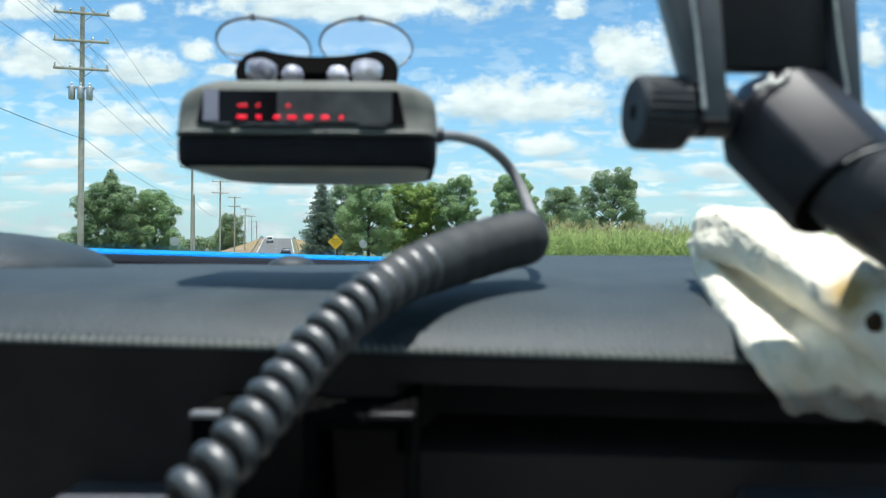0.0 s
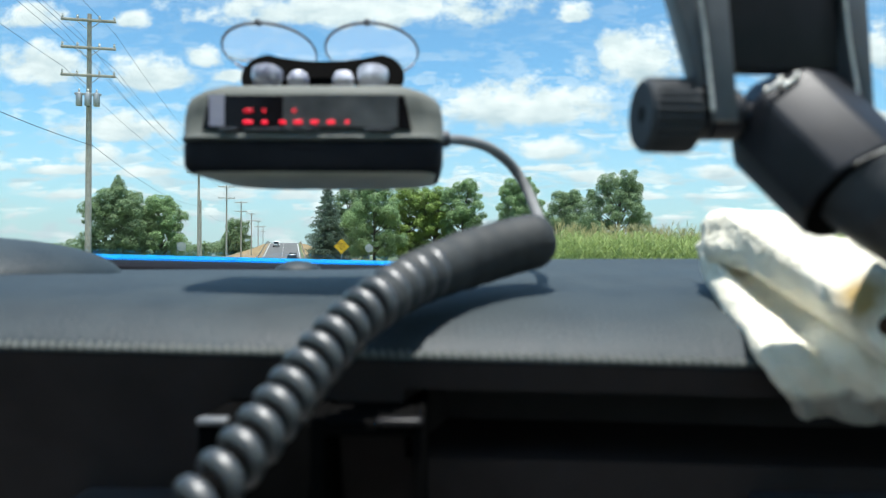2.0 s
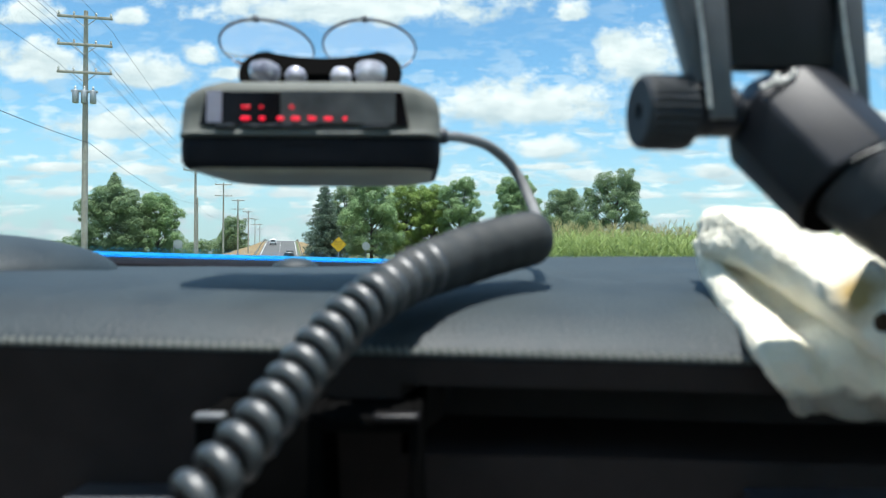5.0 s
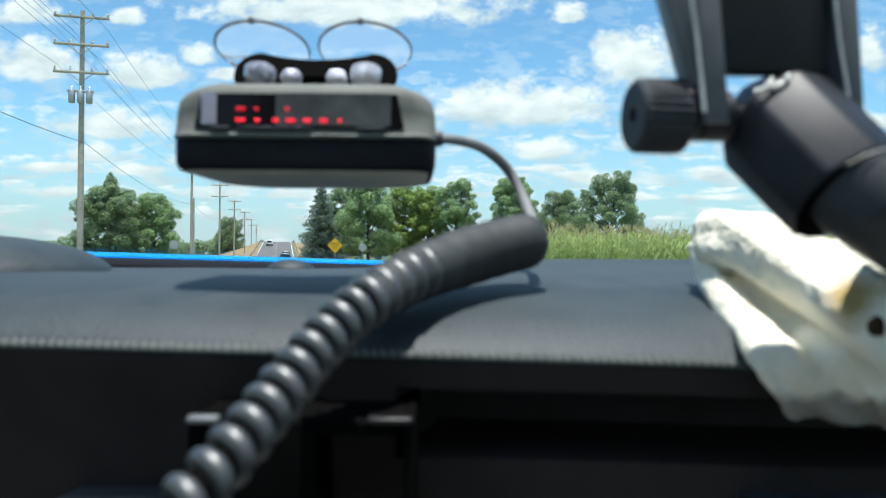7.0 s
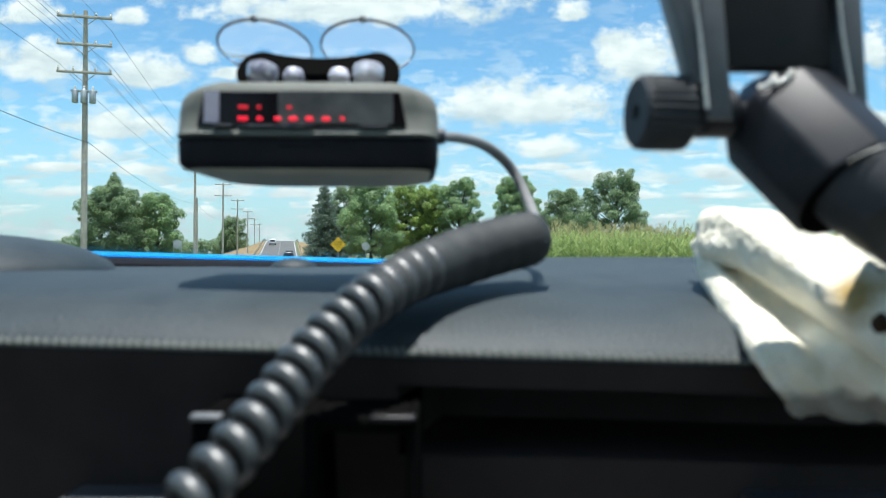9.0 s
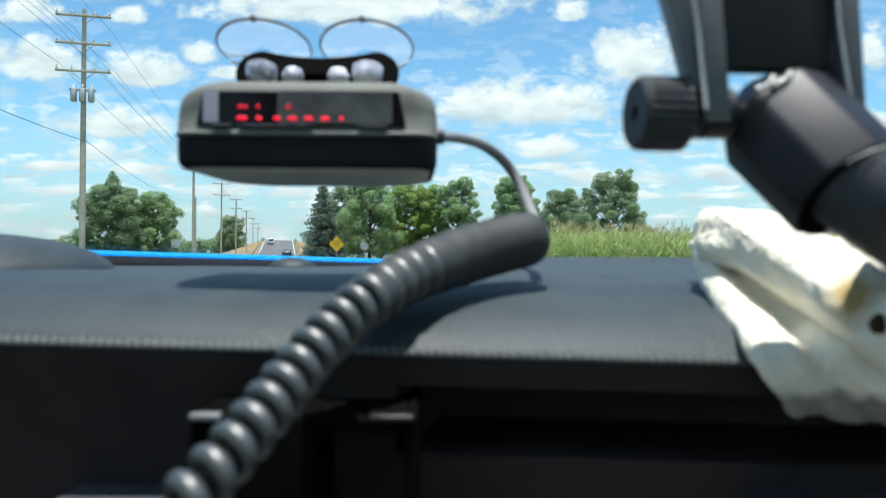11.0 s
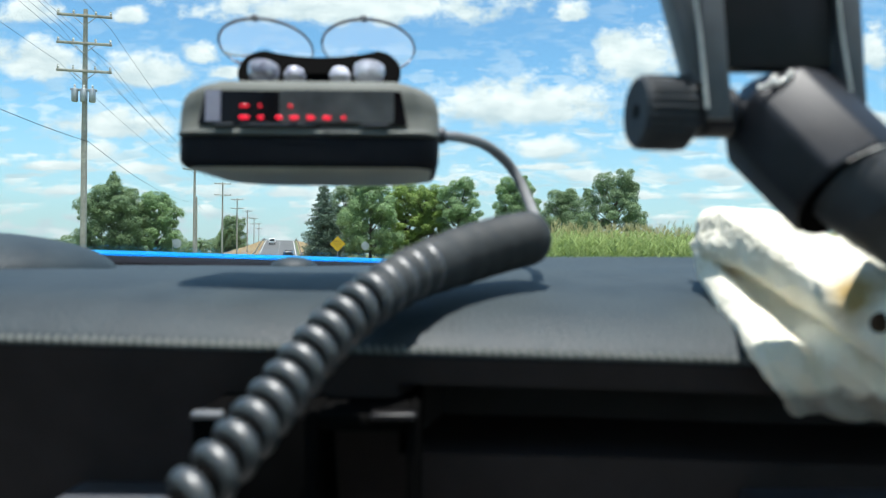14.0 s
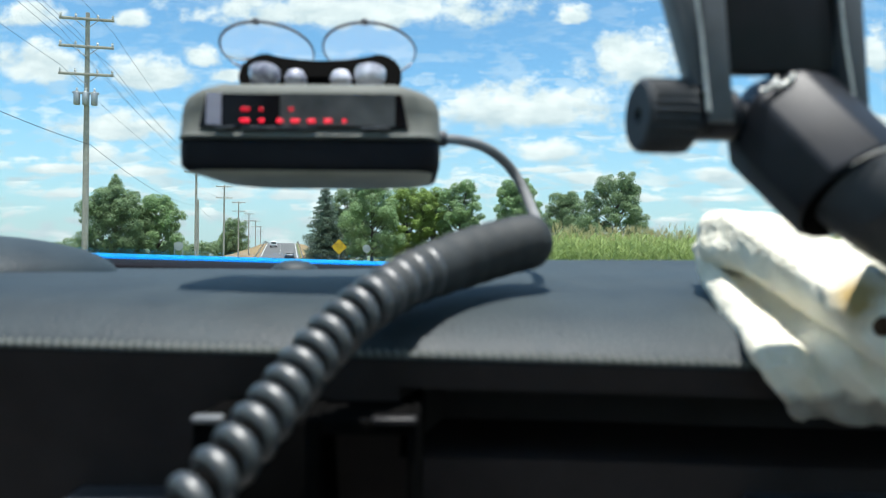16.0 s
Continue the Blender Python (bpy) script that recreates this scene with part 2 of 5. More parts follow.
RUBBER.node_tree.nodes["Principled BSDF"].inputs["Coat Roughness"].default_value = 0.42
SLEEVE = material("matt cord sleeve", (0.013, 0.0165, 0.018), (0.030, 0.035, 0.037), 0.68, scale=220, bump=0.25, bump_scale=1300, spec=0.4)
CORD = material("grey cord", (0.15, 0.155, 0.16), (0.21, 0.215, 0.22), 0.65, scale=160, spec=0.25)
MOUNT = material("charcoal mount plastic", (0.006, 0.0075, 0.0105), (0.019, 0.022, 0.029), 0.48, scale=55, bump=0.08, bump_scale=1800, spec=0.28)
KNOB = material("ribbed knob plastic", (0.024, 0.028, 0.032), (0.044, 0.049, 0.055), 0.58, scale=140, bump=0.1, bump_scale=1800, spec=0.3)
BLOCK = material("scuffed black block", (0.004, 0.0037, 0.0042), (0.013, 0.0125, 0.015), 0.4, scale=70, spec=0.3)
MOUNT_GREY = material("worn grey mount plate", (0.075, 0.082, 0.09), (0.115, 0.123, 0.132), 0.42, scale=90)
WORN = material("bare worn edge", (0.50, 0.50, 0.48), (0.80, 0.79, 0.74), 0.4, metal=0.25, scale=500)
PAINT = material("blue car paint", (0.004, 0.44, 0.95), (0.005, 0.47, 0.98), 0.5, scale=12, spec=0.2)
COWL = material("black cowl plastic", (0.004, 0.004, 0.006), (0.007, 0.007, 0.010), 0.8, scale=60, spec=0.1)
# lining of the unseen cabin, lightened to bounce fill onto surfaces facing back
LINER = material("grey cabin lining", (0.19, 0.185, 0.18), (0.25, 0.245, 0.235), 0.85, scale=40, bump=0.1)
TRIM = material("grey trim", (0.036, 0.041, 0.051), (0.062, 0.068, 0.080), 0.5, scale=70)
GLASS = clear_material("windshield glass", (0.95, 0.975, 0.97), 0.01, 1.12)


def cloth_material():
    """White cotton with a weave, faint soiling and one tan stain."""
    m = material("white cotton", (0.73, 0.69, 0.56), (0.89, 0.86, 0.74), 0.95, scale=90, bump=0.8, bump_scale=1000, spec=0.2)
    nt = m.node_tree
    b = nt.nodes["Principled BSDF"]
    base = b.inputs["Base Color"].links[0].from_socket
    co = nt.nodes.new("ShaderNodeTexCoord")
    spot = nt.nodes.new("ShaderNodeVectorMath")
    spot.operation = "DISTANCE"
    spot.inputs[1].default_value = STAIN
    nt.links.new(co.outputs["Object"], spot.inputs[0])
    n = nt.nodes.new("ShaderNodeTexNoise")
    n.inputs["Scale"].default_value = 140
    nt.links.new(co.outputs["Object"], n.inputs["Vector"])
    a = nt.nodes.new("ShaderNodeMath")
    a.operation = "MULTIPLY_ADD"
    a.inputs[1].default_value, a.inputs[2].default_value = 0.008, -0.004
    nt.links.new(n.outputs["Fac"], a.inputs[0])
    d = nt.nodes.new("ShaderNodeMath")
    d.operation = "ADD"
    nt.links.new(spot.outputs["Value"], d.inputs[0])
    nt.links.new(a.outputs[0], d.inputs[1])
    r = nt.nodes.new("ShaderNodeMapRange")
    r.inputs[1].default_value, r.inputs[2].default_value = 0.0105, 0.0030
    nt.links.new(d.outputs[0], r.inputs[0])
    mix = nt.nodes.new("ShaderNodeMix")
    mix.data_type = "RGBA"
    nt.links.new(r.outputs[0], mix.inputs[0])
    nt.links.new(base, mix.inputs[6])
    mix.inputs[7].default_value = (0.36, 0.26, 0.11, 1)
    # a soiled hem along the lower edge, uneven at its upper side
    sep = nt.nodes.new("ShaderNodeSeparateXYZ")
    nt.links.new(co.outputs["Object"], sep.inputs[0])
    edge = nt.nodes.new("ShaderNodeMath")
    edge.operation = "MULTIPLY_ADD"
    edge.inputs[1].default_value = 0.007
    nt.links.new(n.outputs["Fac"], edge.inputs[0])
    nt.links.new(sep.outputs[2], edge.inputs[2])
    hem = nt.nodes.new("ShaderNodeMapRange")
    hem.inputs[1].default_value, hem.inputs[2].default_value = HEM + 0.0030, HEM - 0.0005
    hem.inputs[4].default_value = 0.8
    nt.links.new(edge.outputs[0], hem.inputs[0])
    soiled = nt.nodes.new("ShaderNodeMix")
    soiled.data_type = "RGBA"
    nt.links.new(hem.outputs[0], soiled.inputs[0])
    nt.links.new(mix.outputs[2], soiled.inputs[6])
    soiled.inputs[7].default_value = (0.17, 0.145, 0.13, 1)
    nt.links.new(soiled.outputs[2], b.inputs["Base Color"])
    return m


SCORCH = material("scorched cotton", (0.020, 0.013, 0.009), (0.085, 0.050, 0.028), 0.95, scale=700, bump=0.5, bump_scale=1400, spec=0.1)
STAIN = Vector((0.1083, 0.1851, 1.1894))
HEM = 1.1635
COTTON = cloth_material()
GRASS = material("verge grass", (0.05, 0.08, 0.025), (0.12, 0.14, 0.05), 0.9, scale=2.0, bump=0.3)
DRY = material("dry embankment grass", (0.16, 0.11, 0.05), (0.28, 0.20, 0.10), 0.95, scale=1.5, bump=0.3)
ASPHALT = material("worn asphalt", (0.07, 0.07, 0.072), (0.12, 0.118, 0.115), 0.85, scale=3.0, bump=0.2)
LINE = material("road paint", (0.6, 0.6, 0.58), (0.78, 0.78, 0.75), 0.7, scale=8)
WOOD = material("weathered pole wood", (0.30, 0.27, 0.23), (0.48, 0.45, 0.39), 0.85, scale=6, bump=0.4, bump_scale=30)
STEEL = material("galvanised steel", (0.32, 0.33, 0.34), (0.48, 0.49, 0.50), 0.45, metal=0.7, scale=10)
CERAMIC = material("pale insulator", (0.5, 0.5, 0.5), (0.65, 0.65, 0.65), 0.25, scale=20)
CABLE = material("aerial cable", (0.03, 0.03, 0.035), (0.05, 0.05, 0.055), 0.6, scale=10)
YELLOW = material("yellow sign face", (0.72, 0.42, 0.01), (0.80, 0.48, 0.015), 0.4, scale=6)
SIGN_BLACK = material("sign black", (0.01, 0.01, 0.01), (0.02, 0.02, 0.02), 0.5, scale=6)
BARK = material("tree bark", (0.06, 0.05, 0.04), (0.14, 0.12, 0.10), 0.95, scale=4, bump=0.5, bump_scale=14)
MAPLE = leaf_material("maple leaves", (0.138, 0.236, 0.112), (0.364, 0.495, 0.242))
MAPLE_LIGHT = leaf_material("lighter leaves", (0.150, 0.245, 0.062), (0.390, 0.490, 0.145))
OAK = leaf_material("oak leaves", (0.122, 0.195, 0.106), (0.298, 0.390, 0.205))
SPRUCE = leaf_material("spruce needles", (0.075, 0.130, 0.104), (0.201, 0.265, 0.190))
CORN = leaf_material("corn leaves", (0.120, 0.190, 0.055), (0.470, 0.550, 0.220))
TASSEL = leaf_material("corn tassels", (0.38, 0.33, 0.16), (0.62, 0.55, 0.30))
WHITE_PAINT = material("white car paint", (0.72, 0.73, 0.75), (0.80, 0.80, 0.80), 0.3, scale=5, coat=0.8)
DARK_PAINT = material("dark car paint", (0.02, 0.022, 0.03), (0.03, 0.033, 0.042), 0.3, scale=5, coat=0.8)
CAR_GLASS = material("dark car glass", (0.015, 0.018, 0.02), (0.02, 0.024, 0.027), 0.08, scale=5)
TYRE = material("tyre rubber", (0.012, 0.012, 0.012), (0.022, 0.022, 0.022), 0.85, scale=20)
TAIL = material("red tail lamp", (0.30, 0.01, 0.01), (0.42, 0.02, 0.02), 0.25, scale=20)


# ---- mesh helpers ----
def mesh_object(name, bm, mat, smooth=True):
    me = bpy.data.meshes.new(name)
    bm.normal_update()
    bm.to_mesh(me)
    bm.free()
    if smooth:
        me.shade_smooth()
        me.set_sharp_from_angle(angle=radians(42))
    for one in (mat if isinstance(mat, (list, tuple)) else [mat]):
        me.materials.append(one)
    return new(name, me)


def thing(name, at, label, category, group="", kind=""):
    """An Empty at the base of a thing, which takes its parts."""
    ob = new(name)
    ob.location = at
    ob.empty_display_size = 0.02
    return tagged(ob, label, category, group, kind)


def part(name, bm, mat, parent, label="", smooth=True):
    """One mesh, built in world coordinates, under a thing or a part."""
    ob = mesh_object(name, bm, mat, smooth)
    ob.parent = parent
    if parent.parent is None:
        ob.matrix_parent_inverse = Matrix.Translation(parent.location).inverted()
    if label:
        ob["label"] = label
    return ob


def single(name, bm, mat, label, category, group="", kind="", smooth=True):
    return tagged(mesh_object(name, bm, mat, smooth), label, category, group, kind)


def box(bm, lo, hi, bevel=0.0, seg=2, turn=None):
    lo, hi = Vector(lo), Vector(hi)
    size, mid = hi - lo, (hi + lo) / 2
    m = Matrix.Translation(mid) @ (turn or Matrix.Identity(4)) @ Matrix.Diagonal((*size, 1))
    made = bmesh.ops.create_cube(bm, size=1.0, matrix=m)["verts"]
    if bevel:
        edges = list({e for v in made for e in v.link_edges})
        bmesh.ops.bevel(bm, geom=edges, offset=bevel, segments=seg, profile=0.5, affect="EDGES")
    return bm


def smooth_path(points, steps):
    """A rounded line through the points."""
    p = [Vector(q) for q in points]
    p = [2 * p[0] - p[1]] + p + [2 * p[-1] - p[-2]]
    out = []
    for i in range(1, len(p) - 2):
        for k in range(steps):
            t = k / steps
            a, b, c, d = p[i - 1:i + 3]
            out.append(0.5 * ((2 * b) + (c - a) * t + (2 * a - 5 * b + 4 * c - d) * t * t + (3 * b - a - 3 * c + d) * t ** 3))
    out.append(p[-2])
    return out


def frames_along(path):
    """Tangent and two steady normals at each point of a path."""
    out, last = [], None
    for i, p in enumerate(path):
        t = (path[min(i + 1, len(path) - 1)] - path[max(i - 1, 0)]).normalized()
        if last is None:
            ref = Vector((0, 0, 1)) if abs(t.z) < 0.9 else Vector((1, 0, 0))
            last = (ref - t * ref.dot(t)).normalized()
        else:
            last = (last - t * last.dot(t)).normalized()
        out.append((t, last, t.cross(last)))
    return out


def tube(bm, path, radii, seg=12, caps=True, wide=1.0, uneven=0.0, spin=0.0):
    """A tube along a path; radii one number or one for each point; wide stretches it sidewards."""
    n = len(path)
    radii = radii if isinstance(radii, (list, tuple)) else [radii] * n
    rings = []
    for i, (p, (t, u, w)) in enumerate(zip(path, frames_along(path))):
        ring = []
        for k in range(seg):
            a = 2 * math.pi * k / seg + spin
            r = radii[i]
            q = p + u * (math.cos(a) * r) + w * (math.sin(a) * r * wide)
            if uneven:
                q += (q - p) * uneven * noise.noise(q * (1.3 / max(r, 1e-4)))
            ring.append(bm.verts.new(q))
        rings.append(ring)
    for a, b in zip(rings, rings[1:]):
        for k in range(seg):
            bm.faces.new((a[k], a[(k + 1) % seg], b[(k + 1) % seg], b[k]))
    if caps:
        bm.faces.new(list(reversed(rings[0])))
        bm.faces.new(rings[-1])
    return bm


def lathe(bm, profile, m, seg=32, closed=False):
    """Turns (radius, height) pairs about the z axis of the pose m."""
    rings = []
    for r, h in profile:
        rings.append([bm.verts.new(m @ Vector((r * math.cos(2 * math.pi * k / seg), r * math.sin(2 * math.pi * k / seg), h))) for k in range(seg)])
    for a, b in zip(rings, rings[1:]):
        for k in range(seg):
            bm.faces.new((a[k], a[(k + 1) % seg], b[(k + 1) % seg], b[k]))
    if not closed:
        bm.faces.new(list(reversed(rings[0])))
        bm.faces.new(rings[-1])
    return bm


def prism(bm, outline, m, depth, bevel=0.0):
    """A flat outline in the x-z plane of the pose m, thickened along its y axis."""
    front = [bm.verts.new(m @ Vector((x, 0, z))) for x, z in outline]
    back = [bm.verts.new(m @ Vector((x, depth, z))) for x, z in outline]
    n = len(outline)
    faces = [bm.faces.new(front), bm.faces.new(list(reversed(back)))]
    for k in range(n):
        faces.append(bm.faces.new((front[(k + 1) % n], front[k], back[k], back[(k + 1) % n])))
    if bevel:
        edges = list({e for f in faces[:2] for e in f.edges})
        bmesh.ops.bevel(bm, geom=edges, offset=bevel, segments=2, profile=0.5, affect="EDGES")
    return bm


def rounded(w, h, r, seg=6):
    """Outline of a rounded rectangle round the origin."""
    out = []
    for cx, cz, a0 in ((w / 2 - r, h / 2 - r, 0), (-w / 2 + r, h / 2 - r, 90), (-w / 2 + r, -h / 2 + r, 180), (w / 2 - r, -h / 2 + r, 270)):
        for k in range(seg + 1):
            a = radians(a0 + 90 * k / seg)
            out.append((cx + r * math.cos(a), cz + r * math.sin(a)))
    return out


EYE = 1.2          # height of the eye over the road
AHEAD = radians(12.5)   # the road runs this far to the left of straight ahead


def road_at(s, u, z=0.0):
    """A place s metres along the road and u metres to the right of its lane."""
    return Vector((-math.sin(AHEAD) * s + math.cos(AHEAD) * u, math.cos(AHEAD) * s + math.sin(AHEAD) * u, z))


def road_height(s):
    """The road is level and then climbs to a bridge."""
    t = min(1, max(0, (s - 150) / 110))
    rise = 5.6 * t * t * (3 - 2 * t)
    t = min(1, max(0, (s - 285) / 120))
    return rise - 5.6 * t * t * (3 - 2 * t)


# ---- ground and road ----
def build_ground():
    bm = bmesh.new()
    across = [-3800, -1500, -600, -250, -120, -60, -38, -26, -18, -12, -8.8, -6.4, 3.4, 5.8, 9, 14, 22, 34, 60, 120, 250, 600, 1500, 3800]
    along = [-900, -300, -100, -30, 0, 30, 60, 90, 120] + list(range(140, 430, 10)) + [460, 520, 640, 900, 1500, 2600, 3900]
    grid = []
    for s in along:
        row = []
        for u in across:
            mid = -1.5
            d = max(0, abs(u - mid) - 6.5)
            h = road_height(s) * max(0, 1 - d / 15) - 0.04
            if d > 0:
                h -= 0.25 * min(1, d / 3) + 0.12 * noise.noise(Vector((s * 0.05, u * 0.05, 0)))
            row.append(bm.verts.new(road_at(s, u, h)))
        grid.append(row)
    for a, b in zip(grid, grid[1:]):
        for k in range(len(across) - 1):
            f = bm.faces.new((a[k], a[k + 1], b[k + 1], b[k]))
            c = f.calc_center_median()
            s = c.y * math.cos(AHEAD) - c.x * math.sin(AHEAD)
            u = c.x * math.cos(AHEAD) + c.y * math.sin(AHEAD)
            f.material_index = 1 if 140 < s < 430 and 6 < abs(u + 1.5) < 24 else 0
    single("ground", bm, [GRASS, DRY], "grassy verge and fields with a dry bank", "ground", kind="structure")
    bm = bmesh.new()
    prev = None
    for s in [-60, -20, 0, 20, 40, 80, 120] + list(range(140, 440, 10)) + [500, 700]:
        row = [bm.verts.new(road_at(s, u, road_height(s) + 0.02)) for u in (-6.6, -1.8, 2.9)]
        if prev:
            for k in range(2):
                bm.faces.new((prev[k], prev[k + 1], row[k + 1], row[k]))
        prev = row
    single("road", bm, ASPHALT, "worn grey two-lane asphalt road climbing to a bridge", "road", kind="structure")
    marks = thing("road_marking", road_at(0, 0), "white painted edge and lane lines", "road marking", kind="structure")
    def stripe(u, s0, s1):
        bm = bmesh.new()
        prev = None
        n = max(1, int((s1 - s0) / 10))
        for i in range(n + 1):
            s = s0 + (s1 - s0) * i / n
            row = [bm.verts.new(road_at(s, u + e, road_height(s) + 0.03)) for e in (-0.07, 0.07)]
            if prev:
                bm.faces.new((prev[0], prev[1], row[1], row[0]))
            prev = row
        part("line", bm, LINE, marks)
    for u in (-6.2, 2.5):
        stripe(u, 4, 420)
    for s in range(10, 400, 12):
        stripe(-1.8, s, s + 3.2)
    # guard rails on the bridge approach
    for u in (-7.2, 3.6):
        rail = thing("guard_rail", road_at(165, u, road_height(165)), "galvanised steel guard rail along the bridge approach", "guard rail", "guard rails")
        bm = bmesh.new()
        prof = [(0, 0.45), (0.05, 0.50), (0, 0.56), (0, 0.60), (0.05, 0.66), (0, 0.72)]
        prev = None
        for s in range(165, 330, 5):
            row = [bm.verts.new(road_at(s, u + (d if u < 0 else -d), road_height(s) + h)) for d, h in prof]
            if prev:
                for k in range(len(prof) - 1):
                    bm.faces.new((prev[k], prev[k + 1], row[k + 1], row[k]))
            prev = row
        bmesh.ops.solidify(bm, geom=bm.faces[:], thickness=0.02)
        part("rail", bm, STEEL, rail)
        for s in range(166, 330, 8):
            bm = bmesh.new()
            c = road_at(s, u + (-0.12 if u < 0 else 0.12), road_height(s))
            box(bm, c + Vector((-0.07, -0.07, -0.3)), c + Vector((0.07, 0.07, 0.74)))
            part("post", bm, WOOD, rail)


# ---- trees ----
def leaf_cloud(name, centres, count, size, mat, parent, rng, flat=0.75):
    """Many small folded leaves over the skins of overlapping clumps: (centre, radius) pairs."""
    total = sum(r * r for c, r in centres)
    verts, faces = [], []
    for c, r in centres:
        for _ in range(max(6, int(count * r * r / total))):
            d = Vector((rng.gauss(0, 1), rng.gauss(0, 1), rng.gauss(0, 1))).normalized()
            if d.z < -0.55 and rng.random() < 0.6:
                d.z = -d.z
            p = c + Vector((d.x * r, d.y * r, d.z * r * flat)) * (rng.uniform(0.62, 1.08))
            up = (d + Vector((rng.uniform(-.8, .8), rng.uniform(-.8, .8), rng.uniform(-.2, .9)))).normalized()
            a = up.cross(Vector((rng.uniform(-1, 1), rng.uniform(-1, 1), rng.uniform(-1, 1)))).normalized()
            b = up.cross(a)
            s = size * rng.uniform(0.55, 1.25)
            k = len(verts)
            verts += [p - a * s, p - b * s * 0.55 + up * s * 0.18, p + a * s, p + b * s * 0.55 + up * s * 0.18]
            faces += [(k, k + 1, k + 2), (k, k + 2, k + 3)]
    me = bpy.data.meshes.new(name)
    me.from_pydata(verts, [], faces)
    me.materials.append(mat)
    ob = new(name, me)
    ob.parent = parent
    ob.matrix_parent_inverse = Matrix.Translation(parent.location).inverted()
    return ob


def broadleaf(name, base, height, spread, mat, seed, label, count=7000, clear=0.18, group="", leaf=0.42, open_crown=0.0, spire=0.0):
    """A tapered trunk, forking limbs and a crown of leaf clumps."""
    rng = random.Random(seed)
    tree = thing(name, base, label, "tree", group)
    bm = bmesh.new()
    top = base + Vector((rng.uniform(-.4, .4), rng.uniform(-.4, .4), height * 0.8))
    r0 = height * 0.022
    path = smooth_path([base, base.lerp(top, 0.35) + Vector((rng.uniform(-.3, .3), 0, 0)), base.lerp(top, 0.7), top], 4)
    tube(bm, path, [r0 * (1 - 0.9 * i / (len(path) - 1)) for i in range(len(path))], 8)
    clumps = []
    limbs = 40
    for i in range(limbs):
        f = clear + (1 - clear) * (i + rng.random()) / limbs
        a = i * 2.4 + rng.uniform(-.5, .5)
        # broad shoulders, narrower top and skirt
        reach = spread * math.sqrt(max(0.05, 1 - ((f - 0.45) / 0.60) ** 2)) * rng.uniform(0.50, 0.90)
        tip = base + Vector((math.cos(a) * reach, math.sin(a) * reach, height * f * 0.95))
        start = base.lerp(top, min(0.95, max(0.12, f - 0.2)))
        limb = smooth_path([start, start.lerp(tip, 0.5) + Vector((0, 0, -0.03 * height)), tip], 3)
        tube(bm, limb, [r0 * 0.34 * (1 - 0.8 * k / (len(limb) - 1)) for k in range(len(limb))], 5)
        r = spread * rng.uniform(0.18, 0.32) * (1 - open_crown * 0.35)
        clumps.append((tip, r))
        for _ in range(6):
            q = tip.lerp(start, rng.uniform(0, 0.35)) + Vector((rng.uniform(-1, 1), rng.uniform(-1, 1), rng.uniform(-.75, .85))) * r
            clumps.append((q, r * rng.uniform(0.25, 0.6)))
    clumps.append((base + Vector((0, 0, height * 0.86)), spread * 0.34))
    for k in range(6 if spire else 0):
        # a thin leader above the crown
        clumps.append((base + Vector((rng.uniform(-.3, .3), 0, height * 0.97 + spire * k / 6)), spire * 0.50 * (1 - k / 7)))
    if open_crown < 0.5:
        clumps.append((base + Vector((0, 0, height * 0.55)), spread * 0.55))
    part("trunk", bm, BARK, tree)
    leaf_cloud("crown", clumps, int(count * 5.4), leaf * 0.45, mat, tree, rng)
    return tree


def conifer(name, base, height, spread, seed, label, count=6000, group=""):
    """A straight trunk with whorls of drooping boughs."""
    rng = random.Random(seed)
    tree = thing(name, base, label, "tree", group)
    bm = bmesh.new()
    tube(bm, [base, base + Vector((0, 0, height * 0.5)), base + Vector((0, 0, height * 0.98))], [height * 0.02, height * 0.012, 0.03], 8)
    clumps = []
    whorls = 24
    for i in range(whorls):
        f = 0.06 + 0.92 * i / whorls
        reach = spread * (1 - f) ** 0.75 * rng.uniform(0.7, 1.15)
        for k in range(8):
            a = 2 * math.pi * (k + rng.random() * 0.7) / 8 + i
            root = base + Vector((0, 0, height * (f + rng.uniform(-0.02, 0.02))))
            tip = root + Vector((math.cos(a) * reach, math.sin(a) * reach, -0.16 * reach))
            tube(bm, [root, tip], [0.06, 0.015], 4)
            for q in (0.35, 0.65, 0.95):
                clumps.append((root.lerp(tip, q), 0.21 * spread * (1 - f * 0.6) * rng.uniform(0.7, 1.3)))
    part("trunk", bm, BARK, tree)
    leaf_cloud("crown", clumps, int(count * 2.6), 0.23, SPRUCE, tree, rng, 0.6)
    return tree


